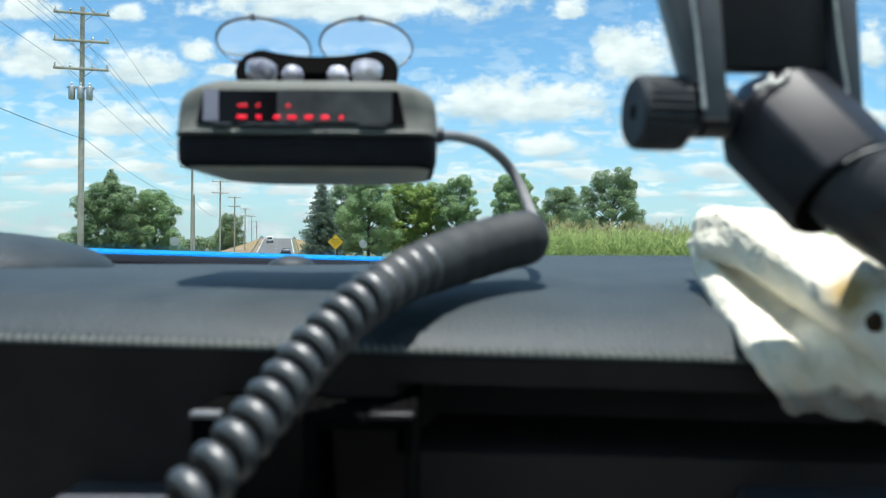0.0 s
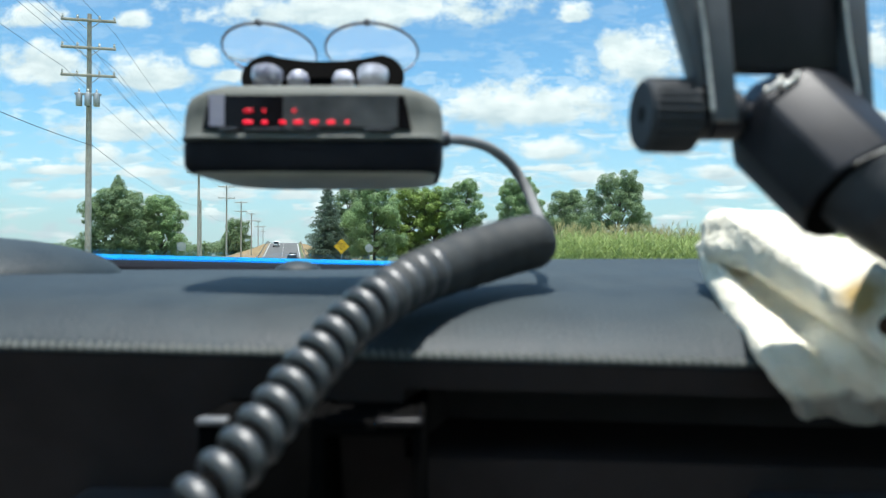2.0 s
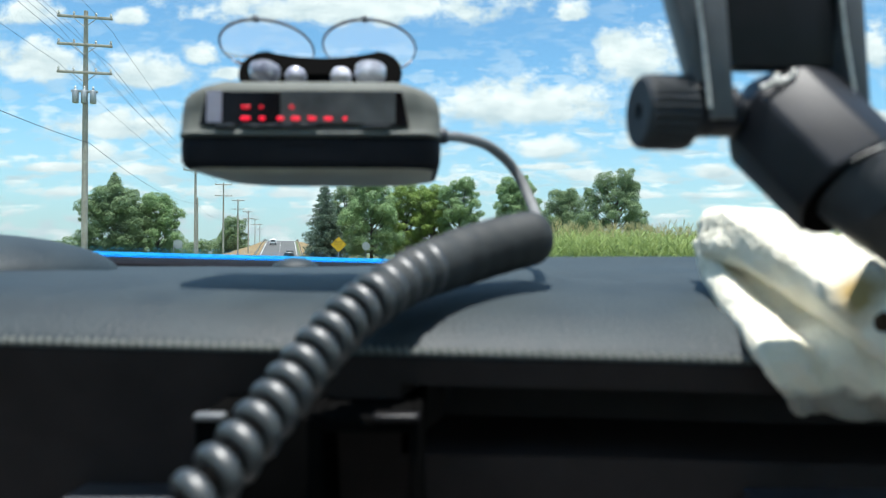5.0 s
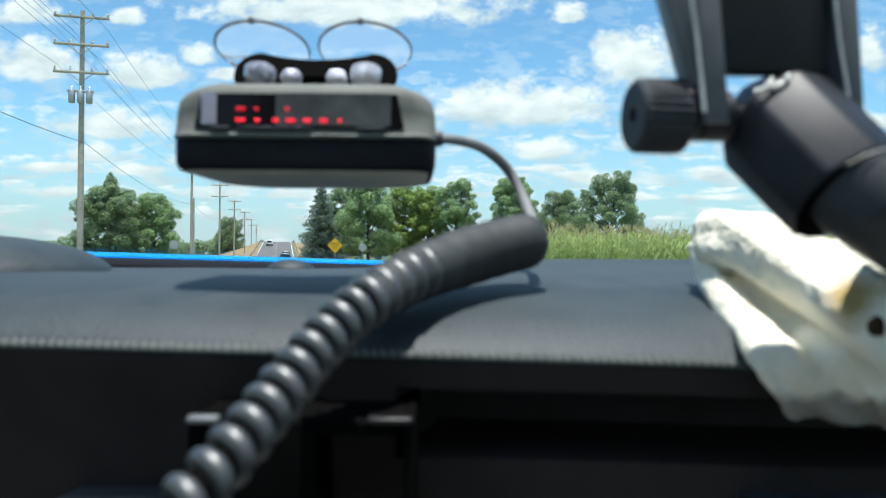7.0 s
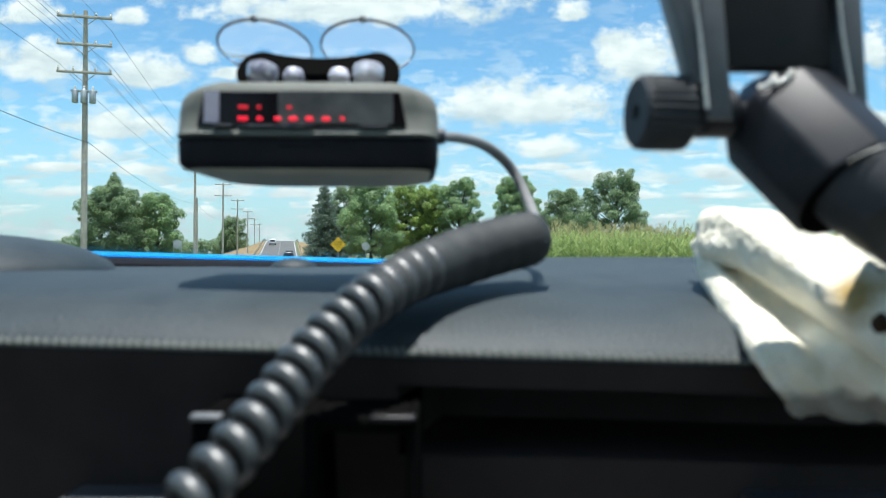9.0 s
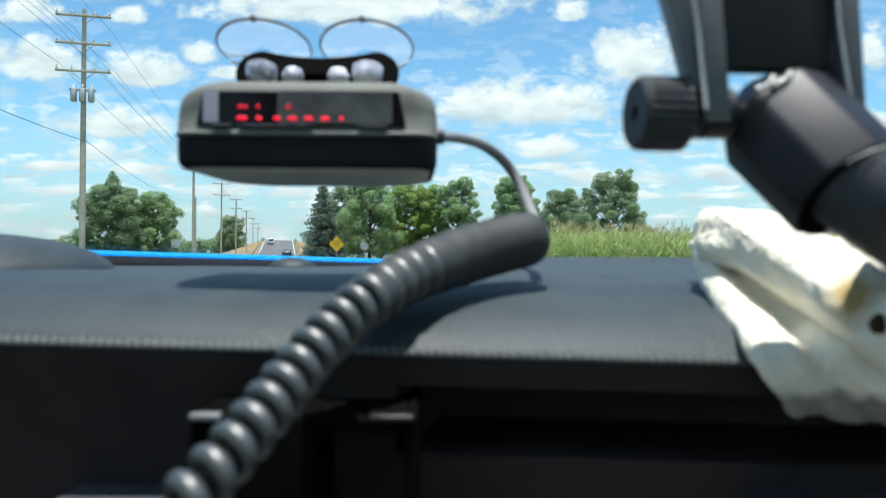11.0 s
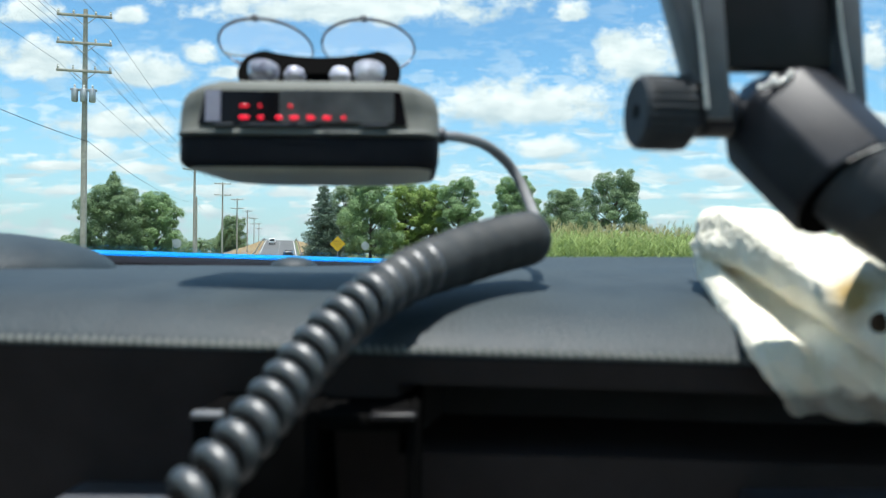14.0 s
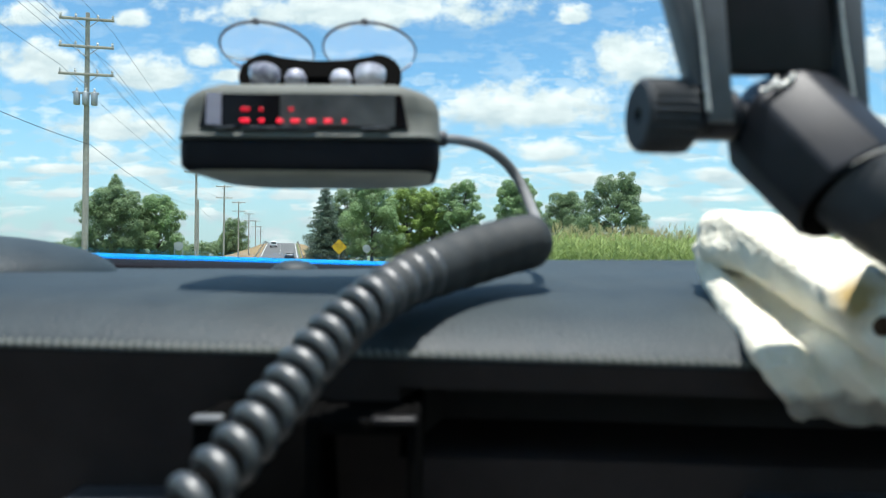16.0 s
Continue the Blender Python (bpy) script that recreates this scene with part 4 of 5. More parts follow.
def build_body():
    """The blue bonnet, the windshield and the unseen grey lined cabin round the eye, which bounces fill light."""
    hood = thing("car_hood", (0, 1.3, EYE - 0.05), "glossy blue car bonnet beyond the windshield", "car hood", kind="structure")
    bm = bmesh.new()
    prev = None
    for i in range(41):
        x = -0.62 + 1.24 * i / 40
        row = []
        for j in range(15):
            y = 0.95 + 1.0 * (j / 14) ** 1.6
            t = (j / 14) ** 1.6
            z = -0.0022 + 0.0032 * math.sin(min(1, t * 7.5) * math.pi / 2) - 0.14 * max(0, t - 0.3) ** 2
            z += -0.024 * (x + 0.25) - 0.25 * max(0, abs(x + 0.02) - 0.5) ** 1.6
            row.append(bm.verts.new((x, y, EYE + z)))
        if prev:
            for k in range(14):
                bm.faces.new((prev[k], prev[k + 1], row[k + 1], row[k]))
        prev = row
    bmesh.ops.solidify(bm, geom=bm.faces[:], thickness=0.007)
    part("bonnet_panel", bm, PAINT, hood)
    bm = bmesh.new()
    box(bm, (-0.7, 0.56, EYE - 0.10), (0.7, 0.94, EYE - 0.0100), 0.004, turn=pose(0, 0, 0, 0, 1.3, 0))
    part("cowl", bm, COWL, hood, "black cowl panel at the foot of the windshield")

    turn = Matrix.Rotation(AHEAD, 4, "Z")
    hood.matrix_basis = turn @ Matrix.Translation(hood.location)

    glass = bmesh.new()
    a, b = Vector((0, 0.620, EYE - 0.025)), Vector((0, -0.38, EYE + 0.3290))
    n = Vector((0, b.z - a.z, a.y - b.y)).normalized() * 0.004
    lo = [Vector((-0.70, 0, 0)), Vector((0.70, 0, 0))]
    for off in (Vector((0, 0, 0)), n):
        glass.faces.new([glass.verts.new(a + lo[0] + off), glass.verts.new(a + lo[1] + off), glass.verts.new(b + lo[1] * 0.95 + off), glass.verts.new(b + lo[0] * 0.95 + off)])
    w = single("windshield", glass, GLASS, "clear raked windshield", "window", kind="structure", smooth=False)
    w.visible_shadow = False

    cabin = thing("cabin", (0, -0.8, EYE - 0.9), "grey lined car cabin, out of view", "car interior", kind="structure")
    def panel(name, lo, hi, mat=LINER):
        bm = bmesh.new()
        box(bm, lo, hi, 0.01)
        part(name, bm, mat, cabin)
    bm = bmesh.new()
    line = [(-0.385, 0.332), (-0.45, 0.352), (-0.55, 0.380), (-0.75, 0.410), (-1.1, 0.42), (-1.4, 0.41), (-1.75, 0.37)]
    for up in (0.0, 0.03):
        prev = None
        for y, z in line:
            row = [bm.verts.new((x, y, EYE + z + up)) for x in (-0.66, 0.66)]
            if prev:
                bm.faces.new((prev[0], prev[1], row[1], row[0]))
            prev = row
    bmesh.ops.bridge_loops(bm, edges=[e for e in bm.edges if e.is_boundary])
    part("roof_lining", bm, LINER, cabin)
    panel("rear_wall", (-0.78, -2.25, EYE - 0.9), (0.78, -2.21, EYE - 0.06))
    panel("floor_panel", (-0.78, -2.2, EYE - 0.95), (0.78, 0.8, EYE - 0.9))
    panel("bulkhead", (-0.78, 0.55, EYE - 0.9), (0.78, 0.58, EYE - 0.11))
    for s in (-1, 1):
        x0, x1 = sorted((s * 0.74, s * 0.78))
        panel("door_panel", (x0, -2.2, EYE - 0.9), (x1, 0.8, EYE - 0.06))
        bm = bmesh.new()
        tube(bm, [Vector((s * 0.73, 0.62, EYE - 0.03)), Vector((s * 0.66, -0.38, EYE + 0.335)), Vector((s * 0.64, -0.80, EYE + 0.42))], 0.03, 10)
        part("pillar", bm, LINER, cabin)
        bm = bmesh.new()
        tube(bm, [Vector((s * 0.76, -1.1, EYE - 0.06)), Vector((s * 0.63, -1.1, EYE + 0.43))], 0.05, 10)
        part("door_pillar", bm, LINER, cabin)
    cabin.matrix_basis = turn @ Matrix.Translation(cabin.location)


def build_shell():
    """The blue body round the cabin: sides with wheel arches, roof, nose, tail and wheels."""
    car = thing("car_body", (0, 0, 0), "bright blue car body with a short tail", "car", kind="structure")
    axles = (-1.50, 1.35)
    outline = [(-2.36, 1.10), (-2.38, 0.95), (-2.36, 0.46)]
    for c in axles:
        outline += [(c + 0.41 * math.cos(radians(a)), 0.36 + 0.41 * math.sin(radians(a))) for a in range(165, 14, -15)]
    outline += [(2.06, 0.46), (2.12, 0.72), (2.08, 0.95), (1.98, 1.08), (0.92, 1.125)]
    for side in (-1, 1):
        bm = bmesh.new()
        m = Matrix.Translation((side * 0.80, 0, 0)) @ Matrix.Rotation(radians(90), 4, "Z")
        prism(bm, outline, m, -side * 0.07)
        bmesh.ops.recalc_face_normals(bm, faces=bm.faces[:])
        part("side_panel", bm, PAINT, car)
        bm = bmesh.new()
        x0, x1 = sorted((side * 0.63, side * 0.80))
        box(bm, (x0, 0.96, 1.06), (x1, 1.97, 1.12), 0.02)
        part("fender_top", bm, PAINT, car)
        bm = bmesh.new()
        tube(bm, [Vector((side * 0.77, -2.05, EYE - 0.06)), Vector((side * 0.63, -1.75, EYE + 0.385))], 0.05, 10)
        part("rear_pillar", bm, PAINT, car)
        bm = bmesh.new()
        box(bm, (side * 0.66 - 0.08, 2.07, 0.80), (side * 0.66 + 0.08, 2.13, 0.93), 0.02)
        part("headlight", bm, CERAMIC, car, "clear headlight")
        bm = bmesh.new()
        box(bm, (side * 0.70 - 0.07, -2.41, 0.78), (side * 0.70 + 0.07, -2.36, 1.0), 0.015)
        part("tail_lamp", bm, TAIL, car, "red tail lamp")
        for y in axles:
            bm = bmesh.new()
            lathe(bm, [(0.2, -0.10), (0.32, -0.11), (0.35, -0.07), (0.35, 0.07), (0.32, 0.11), (0.2, 0.10)], pose(side * 0.74, y, 0.37, 0, 90, 0), 24)
            wheel = part("wheel", bm, TYRE, car, "black tyre")
            bm = bmesh.new()
            lathe(bm, [(0.03, -0.07), (0.2, -0.09), (0.2, 0.09), (0.03, 0.07)], pose(side * 0.745, y, 0.37, 0, 90, 0), 18)
            part("rim", bm, STEEL, wheel)
    bm = bmesh.new()
    box(bm, (-0.80, 1.99, 0.62), (0.80, 2.09, 1.04), 0.03)
    part("nose", bm, PAINT, car)
    bm = bmesh.new()
    box(bm, (-0.84, 2.05, 0.42), (0.84, 2.17, 0.64), 0.04)
    part("front_bumper", bm, COWL, car)
    bm = bmesh.new()
    box(bm, (-0.84, -2.46, 0.42), (0.84, -2.34, 0.66), 0.04)
    part("rear_bumper", bm, COWL, car)
    bm = bmesh.new()
    box(bm, (-0.80, -2.38, 0.60), (0.80, -2.28, 1.09), 0.03)
    part("tailgate", bm, PAINT, car)
    bm = bmesh.new()
    box(bm, (-0.80, -2.36, 1.08), (0.80, -2.03, 1.115), 0.012)
    part("rear_deck", bm, PAINT, car)
    bm = bmesh.new()
    prev = None
    for y, z in ((-0.375, 0.370), (-0.45, 0.392), (-0.55, 0.420), (-0.75, 0.450), (-1.1, 0.460), (-1.4, 0.450), (-1.75, 0.410)):
        row = [bm.verts.new((x, y, EYE + z - 0.25 * max(0, abs(x) - 0.45) ** 2)) for x in [-0.69 + 0.115 * i for i in range(13)]]
        if prev:
            for k in range(12):
                bm.faces.new((prev[k], row[k], row[k + 1], prev[k + 1]))
        prev = row
    bmesh.ops.solidify(bm, geom=bm.faces[:], thickness=0.012)
    part("roof", bm, PAINT, car)
    bm = bmesh.new()
    bm.faces.new([bm.verts.new(p) for p in ((-0.74, -2.05, EYE - 0.075), (0.74, -2.05, EYE - 0.075), (0.61, -1.76, EYE + 0.385), (-0.61, -1.76, EYE + 0.385))])
    bmesh.ops.solidify(bm, geom=bm.faces[:], thickness=0.004)
    pane = part("rear_window", bm, GLASS, car, "clear rear window", smooth=False)
    pane.visible_shadow = False
    car.matrix_basis = Matrix.Rotation(AHEAD, 4, "Z")


# ---- things on the dashboard and the windshield ----
FURTHER, NEARER = 1.2, 0.78


def out_from_eye(p, k):
    return Matrix.Translation(Vector((0, 0, EYE)) + (Vector(p) - Vector((0, 0, EYE))) * k)


def build_detector():
    """A small grey dash unit with a red dot display, hung from two suction cups."""
    det = thing("radar_detector", (-0.0461, 0.2400, 1.2402), "grey and black radar detector with a red display", "radar detector")
    front = 0.2
    x0, x1 = -0.0768, -0.0012
    xm = (x0 + x1) / 2
    w = x1 - x0
    z_top, z_split, z_low = 1.2463, 1.2325, 1.2238
    depth = 0.046

    def loaf(rings, crown=0.0):
        """Rounded slices stacked upwards: (height, inset at the sides, inset at front and back, corner radius)."""
        bm = bmesh.new()
        prev = None
        for z, side, ends, r in rings:
            ring = []
            for a, b in rounded(w - 2 * side, depth - 2 * ends, r, 8):
                back = (b + depth / 2) / depth
                dome = crown * (1 - (2 * a / w) ** 2) if crown else 0
                ring.append(bm.verts.new((xm + a * (1 - 0.05 * back), front + depth / 2 + b, z + dome * max(0, (z - z_split) / (z_top - z_split)))))
            if prev:
                n = len(ring)
                for k in range(n):
                    bm.faces.new((prev[k], prev[(k + 1) % n], ring[(k + 1) % n], ring[k]))
            else:
                bm.faces.new(list(reversed(ring)))
            prev = ring
        bm.faces.new(prev)
        return bm

    part("shell", loaf([(z_split + 0.0001, 0.0002, -0.0004, 0.0060), (z_split + 0.0004, 0, -0.0012, 0.0062), (z_split + 0.0009, 0, -0.0013, 0.0062), (z_split + 0.0022, 0, 0, 0.0062), (1.2400, 0.0002, 0.0001, 0.0064), (1.2432, 0.0008, 0.0002, 0.0066), (1.2447, 0.0018, 0.0006, 0.0068), (1.2456, 0.0034, 0.0014, 0.0070), (z_top, 0.0064, 0.0030, 0.0070)], 0.0044), SHELL, det, "rounded grey upper shell")
    part("band", loaf([(z_low + 0.0001, 0.0018, 0.0010, 0.0064), (z_low + 0.0008, 0.0008, 0.0003, 0.0062), (z_low + 0.0020, 0.0002, 0.0, 0.0060), (z_split - 0.0006, 0, 0, 0.0060), (z_split, 0.0004, 0.0003, 0.0058)]), BAND, det, "black lower half")
    part("underside", loaf([(z_low - 0.0014, 0.0110, 0.0060, 0.0120), (z_low - 0.0010, 0.0070, 0.0036, 0.0110), (z_low - 0.0004, 0.0036, 0.0018, 0.0090), (z_low + 0.0001, 0.0022, 0.0012, 0.0070)]), BASE, det, "pale beige underside")
    # a faint moulded line across the black half
    bm = bmesh.new()
    box(bm, (-0.0465, front - 0.0004, 1.2302), (-0.0335, front + 0.001, 1.2307), 0.0002)
    part("moulding", bm, BAND, det)
    # display: dark window, a lighter pane painted for glare on one half, lilac edge, red dots
    def pane(name, left, right, up, down, y, mat, lean=0.0, parent=det, label=""):
        bm = bmesh.new()
        zc = (up + down) / 2
        out = [(left + lean, up), (right - lean, up), (right, down), (left, down)]
        prism(bm, [(a - xm, b - zc) for a, b in reversed(out)], Matrix.Translation((xm, y, zc)), 0.0008)
        return part(name, bm, mat, parent, label, smooth=False)
    win = pane("display", -0.0694, -0.0104, 1.2452, 1.2357, front - 0.0007, SCREEN, 0.0020, label="dark glossy display window")
    pane("display_glare", -0.0465, -0.0142, 1.2453, 1.2363, front - 0.0011, SCREEN_GLARE, parent=win)
    pane("display_edge", -0.0673, -0.0631, 1.2453, 1.2365, front - 0.0011, SCREEN_EDGE, parent=win)
    # pale strips added for the thin light line along the ledge
    for a, b in ((-0.0257, -0.0204), (-0.0183, 0.0027), (0.0155, 0.0234)):
        bm = bmesh.new()
        box(bm, (xm + a, front - 0.0018, 1.2352), (xm + b, front - 0.0004, 1.2359), 0.0002)
        part("ledge_strip", bm, TRIM, det, "pale strip along the ledge")
    # two rows of lit dots, too coarse to read
    low_row = [(-17.2, 3.6), (-12.5, 2.0), (-7.4, 2.4), (-3.1, 3.2), (1.5, 2.9), (6.1, 2.9), (10.7, 1.4)]
    high_row = [(-17.1, 3.4), (-12.7, 1.3), (-4.2, 1.6)]
    for row, z, mat in ((low_row, 1.2375, LED), (high_row, 1.2407, LED_DIM)):
        for dx, wide in row:
            bm = bmesh.new()
            c = Vector((xm + dx / 1000, front - 0.0018, z))
            box(bm, c + Vector((-wide / 2700, -0.0003, -0.00048)), c + Vector((wide / 2700, 0.0003, 0.00048)), 0.00015, 1)
            part("display_dot", bm, mat, win)
    # socket where the cord plugs in
    bm = bmesh.new()
    lathe(bm, [(0.0014, -0.004), (0.0025, -0.003), (0.0025, 0.001), (0.0020, 0.002)], Matrix.Translation((-0.0014, 0.2120, 1.2350)) @ pose(0, 0, 0, 0, 90, 0), 16)
    part("socket", bm, TRIM, det)
    # bracket and suction cups
    holder = thing("suction_mount", (-0.0442, 0.2430, 1.2658), "black bracket with two clear suction cups on the windshield", "suction mount")
    ya = 0.236
    left, right = Vector((-0.0606, 0.2360, 1.2604)), Vector((-0.0233, 0.2360, 1.2604))
    bm = bmesh.new()
    R = 0.0086
    half = (right.x - left.x) / 2
    out = []
    for k in range(15):
        a = radians(-70 + 160 * k / 14)
        out.append((half + R * math.cos(a), R * math.sin(a)))
    for k in range(1, 10):
        t = 1 - 2 * k / 10
        out.append((half * t, R * 0.95 - 0.0026 * (1 - t * t)))
    for k in range(15):
        a = radians(90 + 160 * k / 14)
        out.append((-half + R * math.cos(a), R * math.sin(a)))
    for k in range(1, 10):
        t = -1 + 2 * k / 10
        out.append((half * 0.95 * t, -R * 0.90 + 0.0066 * (1 - t ** 4)))
    prism(bm, list(reversed(out)), Matrix.Translation((left + right) / 2) @ pose(0, 0, 0, -24, 0, 0), 0.0022, 0.0005)
    part("bracket", bm, BLACK, holder, smooth=False)
    bm = bmesh.new()
    c = (left + right) / 2
    box(bm, (c.x - 0.005, ya, c.z - 0.013), (c.x + 0.005, ya + 0.002, c.z - 0.0005), 0.0006)
    part("tongue", bm, BLACK, holder)
    tilt = pose(0, 0, 0, -18, 0, 0)
    for at in (Vector((-0.0644, 0.2540, 1.2700)), Vector((-0.0275, 0.2540, 1.2700))):
        m = Matrix.Translation(at) @ tilt
        bm = bmesh.new()
        lathe(bm, [(0.0166, 0.0040), (0.0150, 0.0036), (0.0118, 0.0030), (0.0078, 0.0022), (0.0040, 0.0012)], m, 40, closed=True)
        cup = part("cup", bm, CUP, holder, "clear flexible suction cup")
        # the rim's shading is in its colours: dark upper arc, pale glint below
        bm = bmesh.new()
        ring = [m @ Vector((0.0166 * math.cos(radians(a)), -0.0166 * math.sin(radians(a)), 0.0040)) for a in range(-26, 207, 4)]
        tube(bm, ring, [0.00022 + 0.00036 * math.sin(math.pi * k / (len(ring) - 1)) for k in range(len(ring))], 8)
        part("rim", bm, RIM, cup)
        bm = bmesh.new()
        ring = [m @ Vector((0.0166 * math.cos(radians(a)), -0.0166 * math.sin(radians(a)), 0.0040)) for a in range(208, 333, 4)]
        tube(bm, ring, 0.00045, 8)
        part("glint_rim", bm, STEM, cup, "lower rim, painted pale for its glint")
        bm = bmesh.new()
        t = m @ Vector((0, -0.0168, 0.0040))
        lathe(bm, [(0.0002, -0.0010), (0.0011, -0.0007), (0.0015, 0.0), (0.0011, 0.0007), (0.0002, 0.0010)], Matrix.Translation(t) @ tilt, 12)
        part("tab", bm, RIM, cup)
    for at in (left, right):
        m = Matrix.Translation(at + Vector((0.0012 if at is left else -0.0014, -0.0040, -0.0022))) @ tilt
        bm = bmesh.new()
        lathe(bm, [(0.0030, -0.0024), (0.0046, -0.0016), (0.0052, 0.0), (0.0052, 0.0024), (0.0036, 0.0036)], m, 28)
        part("stem", bm, STEM, holder, "milky rubber stem of a suction cup")
        bm = bmesh.new()
        s = 1 if at is left else -1
        lathe(bm, [(0.0010, -0.0010), (0.0034, -0.0004), (0.0038, 0.0010), (0.0030, 0.0030)], Matrix.Translation(at + Vector((s * 0.0112, -0.003, -0.0034))) @ tilt, 20)
        part("nut", bm, STEM, holder)

    # both hang further back than drawn above, and are larger by as much
    for ob in (det, holder):
        ob.matrix_basis = out_from_eye(ob.location, FURTHER) @ Matrix.Diagonal((FURTHER, FURTHER, FURTHER, 1))


def build_cord():
    cord = thing("coiled_cord", (0.0153, 0.2000, 1.2000), "dark grey coiled power cord with a smooth sleeve", "power cord")
    line = smooth_path([Vector(p) for p in ((-0.0512, 0.1180, 1.1477), (-0.0460, 0.1300, 1.1544), (-0.0411, 0.1450, 1.1607), (-0.0364, 0.1620, 1.1680), (-0.0304, 0.1800, 1.1770), (-0.0221, 0.1980, 1.1855), (-0.0111, 0.2180, 1.1924), (0.0030, 0.2360, 1.1977), (0.0128, 0.2440, 1.2004))], 40)
    lengths = [0.0]
    for a, b in zip(line, line[1:]):
        lengths.append(lengths[-1] + (b - a).length)
    fr = frames_along(line)
    total = lengths[-1]
    turns = total / 0.0075
    bm = bmesh.new()
    path = []
    steps = int(turns * 26)
    j = 0
    for i in range(steps + 1):
        d = total * i / steps
        while j < len(lengths) - 2 and lengths[j + 1] < d:
            j += 1
        t = (d - lengths[j]) / max(1e-9, lengths[j + 1] - lengths[j])
        p = line[j].lerp(line[j + 1], t)
        u, w = fr[j][1], fr[j][2]
        a = -2 * math.pi * turns * i / steps
        path.append(p + (u * math.cos(a) + w * math.sin(a)) * (0.0033 + 0.0034 * i / steps))
    tube(bm, path, 0.0023, 12)
    part("coil", bm, RUBBER, cord)
    # a black tube fills the coil to paint the shade between its turns
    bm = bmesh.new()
    shade_core = line[::8] + [line[-1]]
    tube(bm, shade_core, [0.0030 + 0.0030 * i / len(shade_core) for i in range(len(shade_core))], 14)
    part("shade_core", bm, BLACK, cord, "black filler tube for the shade inside the coil")
    sleeve = smooth_path([Vector(p) for p in ((-0.0207, 0.2010, 1.1859), (-0.0112, 0.2190, 1.1923), (0.0030, 0.2370, 1.1977), (0.0170, 0.2480, 1.2020), (0.0296, 0.2540, 1.2051), (0.0369, 0.2570, 1.2063))], 30)
    n = len(sleeve)
    rad = [0.0070 + 0.0030 * min(1, i / (n * 0.45)) for i in range(n)]
    # shallow turns that fade along the sleeve, and a rounded end
    rad = [r * (1 + 0.035 * (1 - i / n) ** 1.5 * math.sin(2 * math.pi * i / 15)) for i, r in enumerate(rad)]
    for i in range(34):
        rad[n - 1 - i] *= 0.30 + 0.70 * math.sqrt(1 - ((33.5 - i) / 33.8) ** 2)
    bm = bmesh.new()
    tube(bm, sleeve, rad, 24)
    part("sleeve", bm, SLEEVE, cord, "smooth moulded sleeve")
    lead = smooth_path([out_from_eye(p, FURTHER - (FURTHER - 1) * i / 7).translation for i, p in enumerate(((-0.0010, 0.2120, 1.2350), (0.0058, 0.2360, 1.2384), (0.0155, 0.2620, 1.2399), (0.0248, 0.2800, 1.2362), (0.0312, 0.2880, 1.2287), (0.0353, 0.2880, 1.2195), (0.0372, 0.2780, 1.2106), (0.0357, 0.2620, 1.2052)))], 8)
    bm = bmesh.new()
    tube(bm, lead, [0.0018 + 0.0005 * min(1, i / 20) for i in range(len(lead))], 12)
    part("lead", bm, CORD, cord, "thin grey lead")


def build_socket_clip():
    clip = thing("vent_clip", (-0.0377, 0.1939, 1.1459), "black plastic clip holder fixed to the dash face", "holder")
    x0, x1 = -0.0662, -0.0062
    zt, zb = 1.1569, EYE - 0.1036
    bm = bmesh.new()
    box(bm, (x0, 0.18648, zb), (-0.0330, 0.2400, zt), 0.00185, 3)
    part("left_jaw", bm, BLACK, clip)
    bm = bmesh.new()
    box(bm, (-0.0094, 0.18648, zb), (x1, 0.2400, zt), 0.00185, 3)
    part("right_jaw", bm, BLACK, clip)
    bm = bmesh.new()
    box(bm, (x0 + 0.00444, 0.18944, 1.1516), (x1 - 0.00222, 0.2400, zt - 0.00074), 0.00148, 3)
    part("bridge", bm, BLACK, clip)
    # strips painted for the rim highlights, the right one fainter
    for a, b, mat in ((-0.0662, -0.0578, MOUNT_GREY), (-0.0190, -0.0068, BLOCK)):
        bm = bmesh.new()
        box(bm, (a, 0.18537, 1.1555), (b, 0.18944, 1.1575), 0.000888, 3)
        part("tab", bm, mat, clip, "strip coloured for a highlight on the rim")


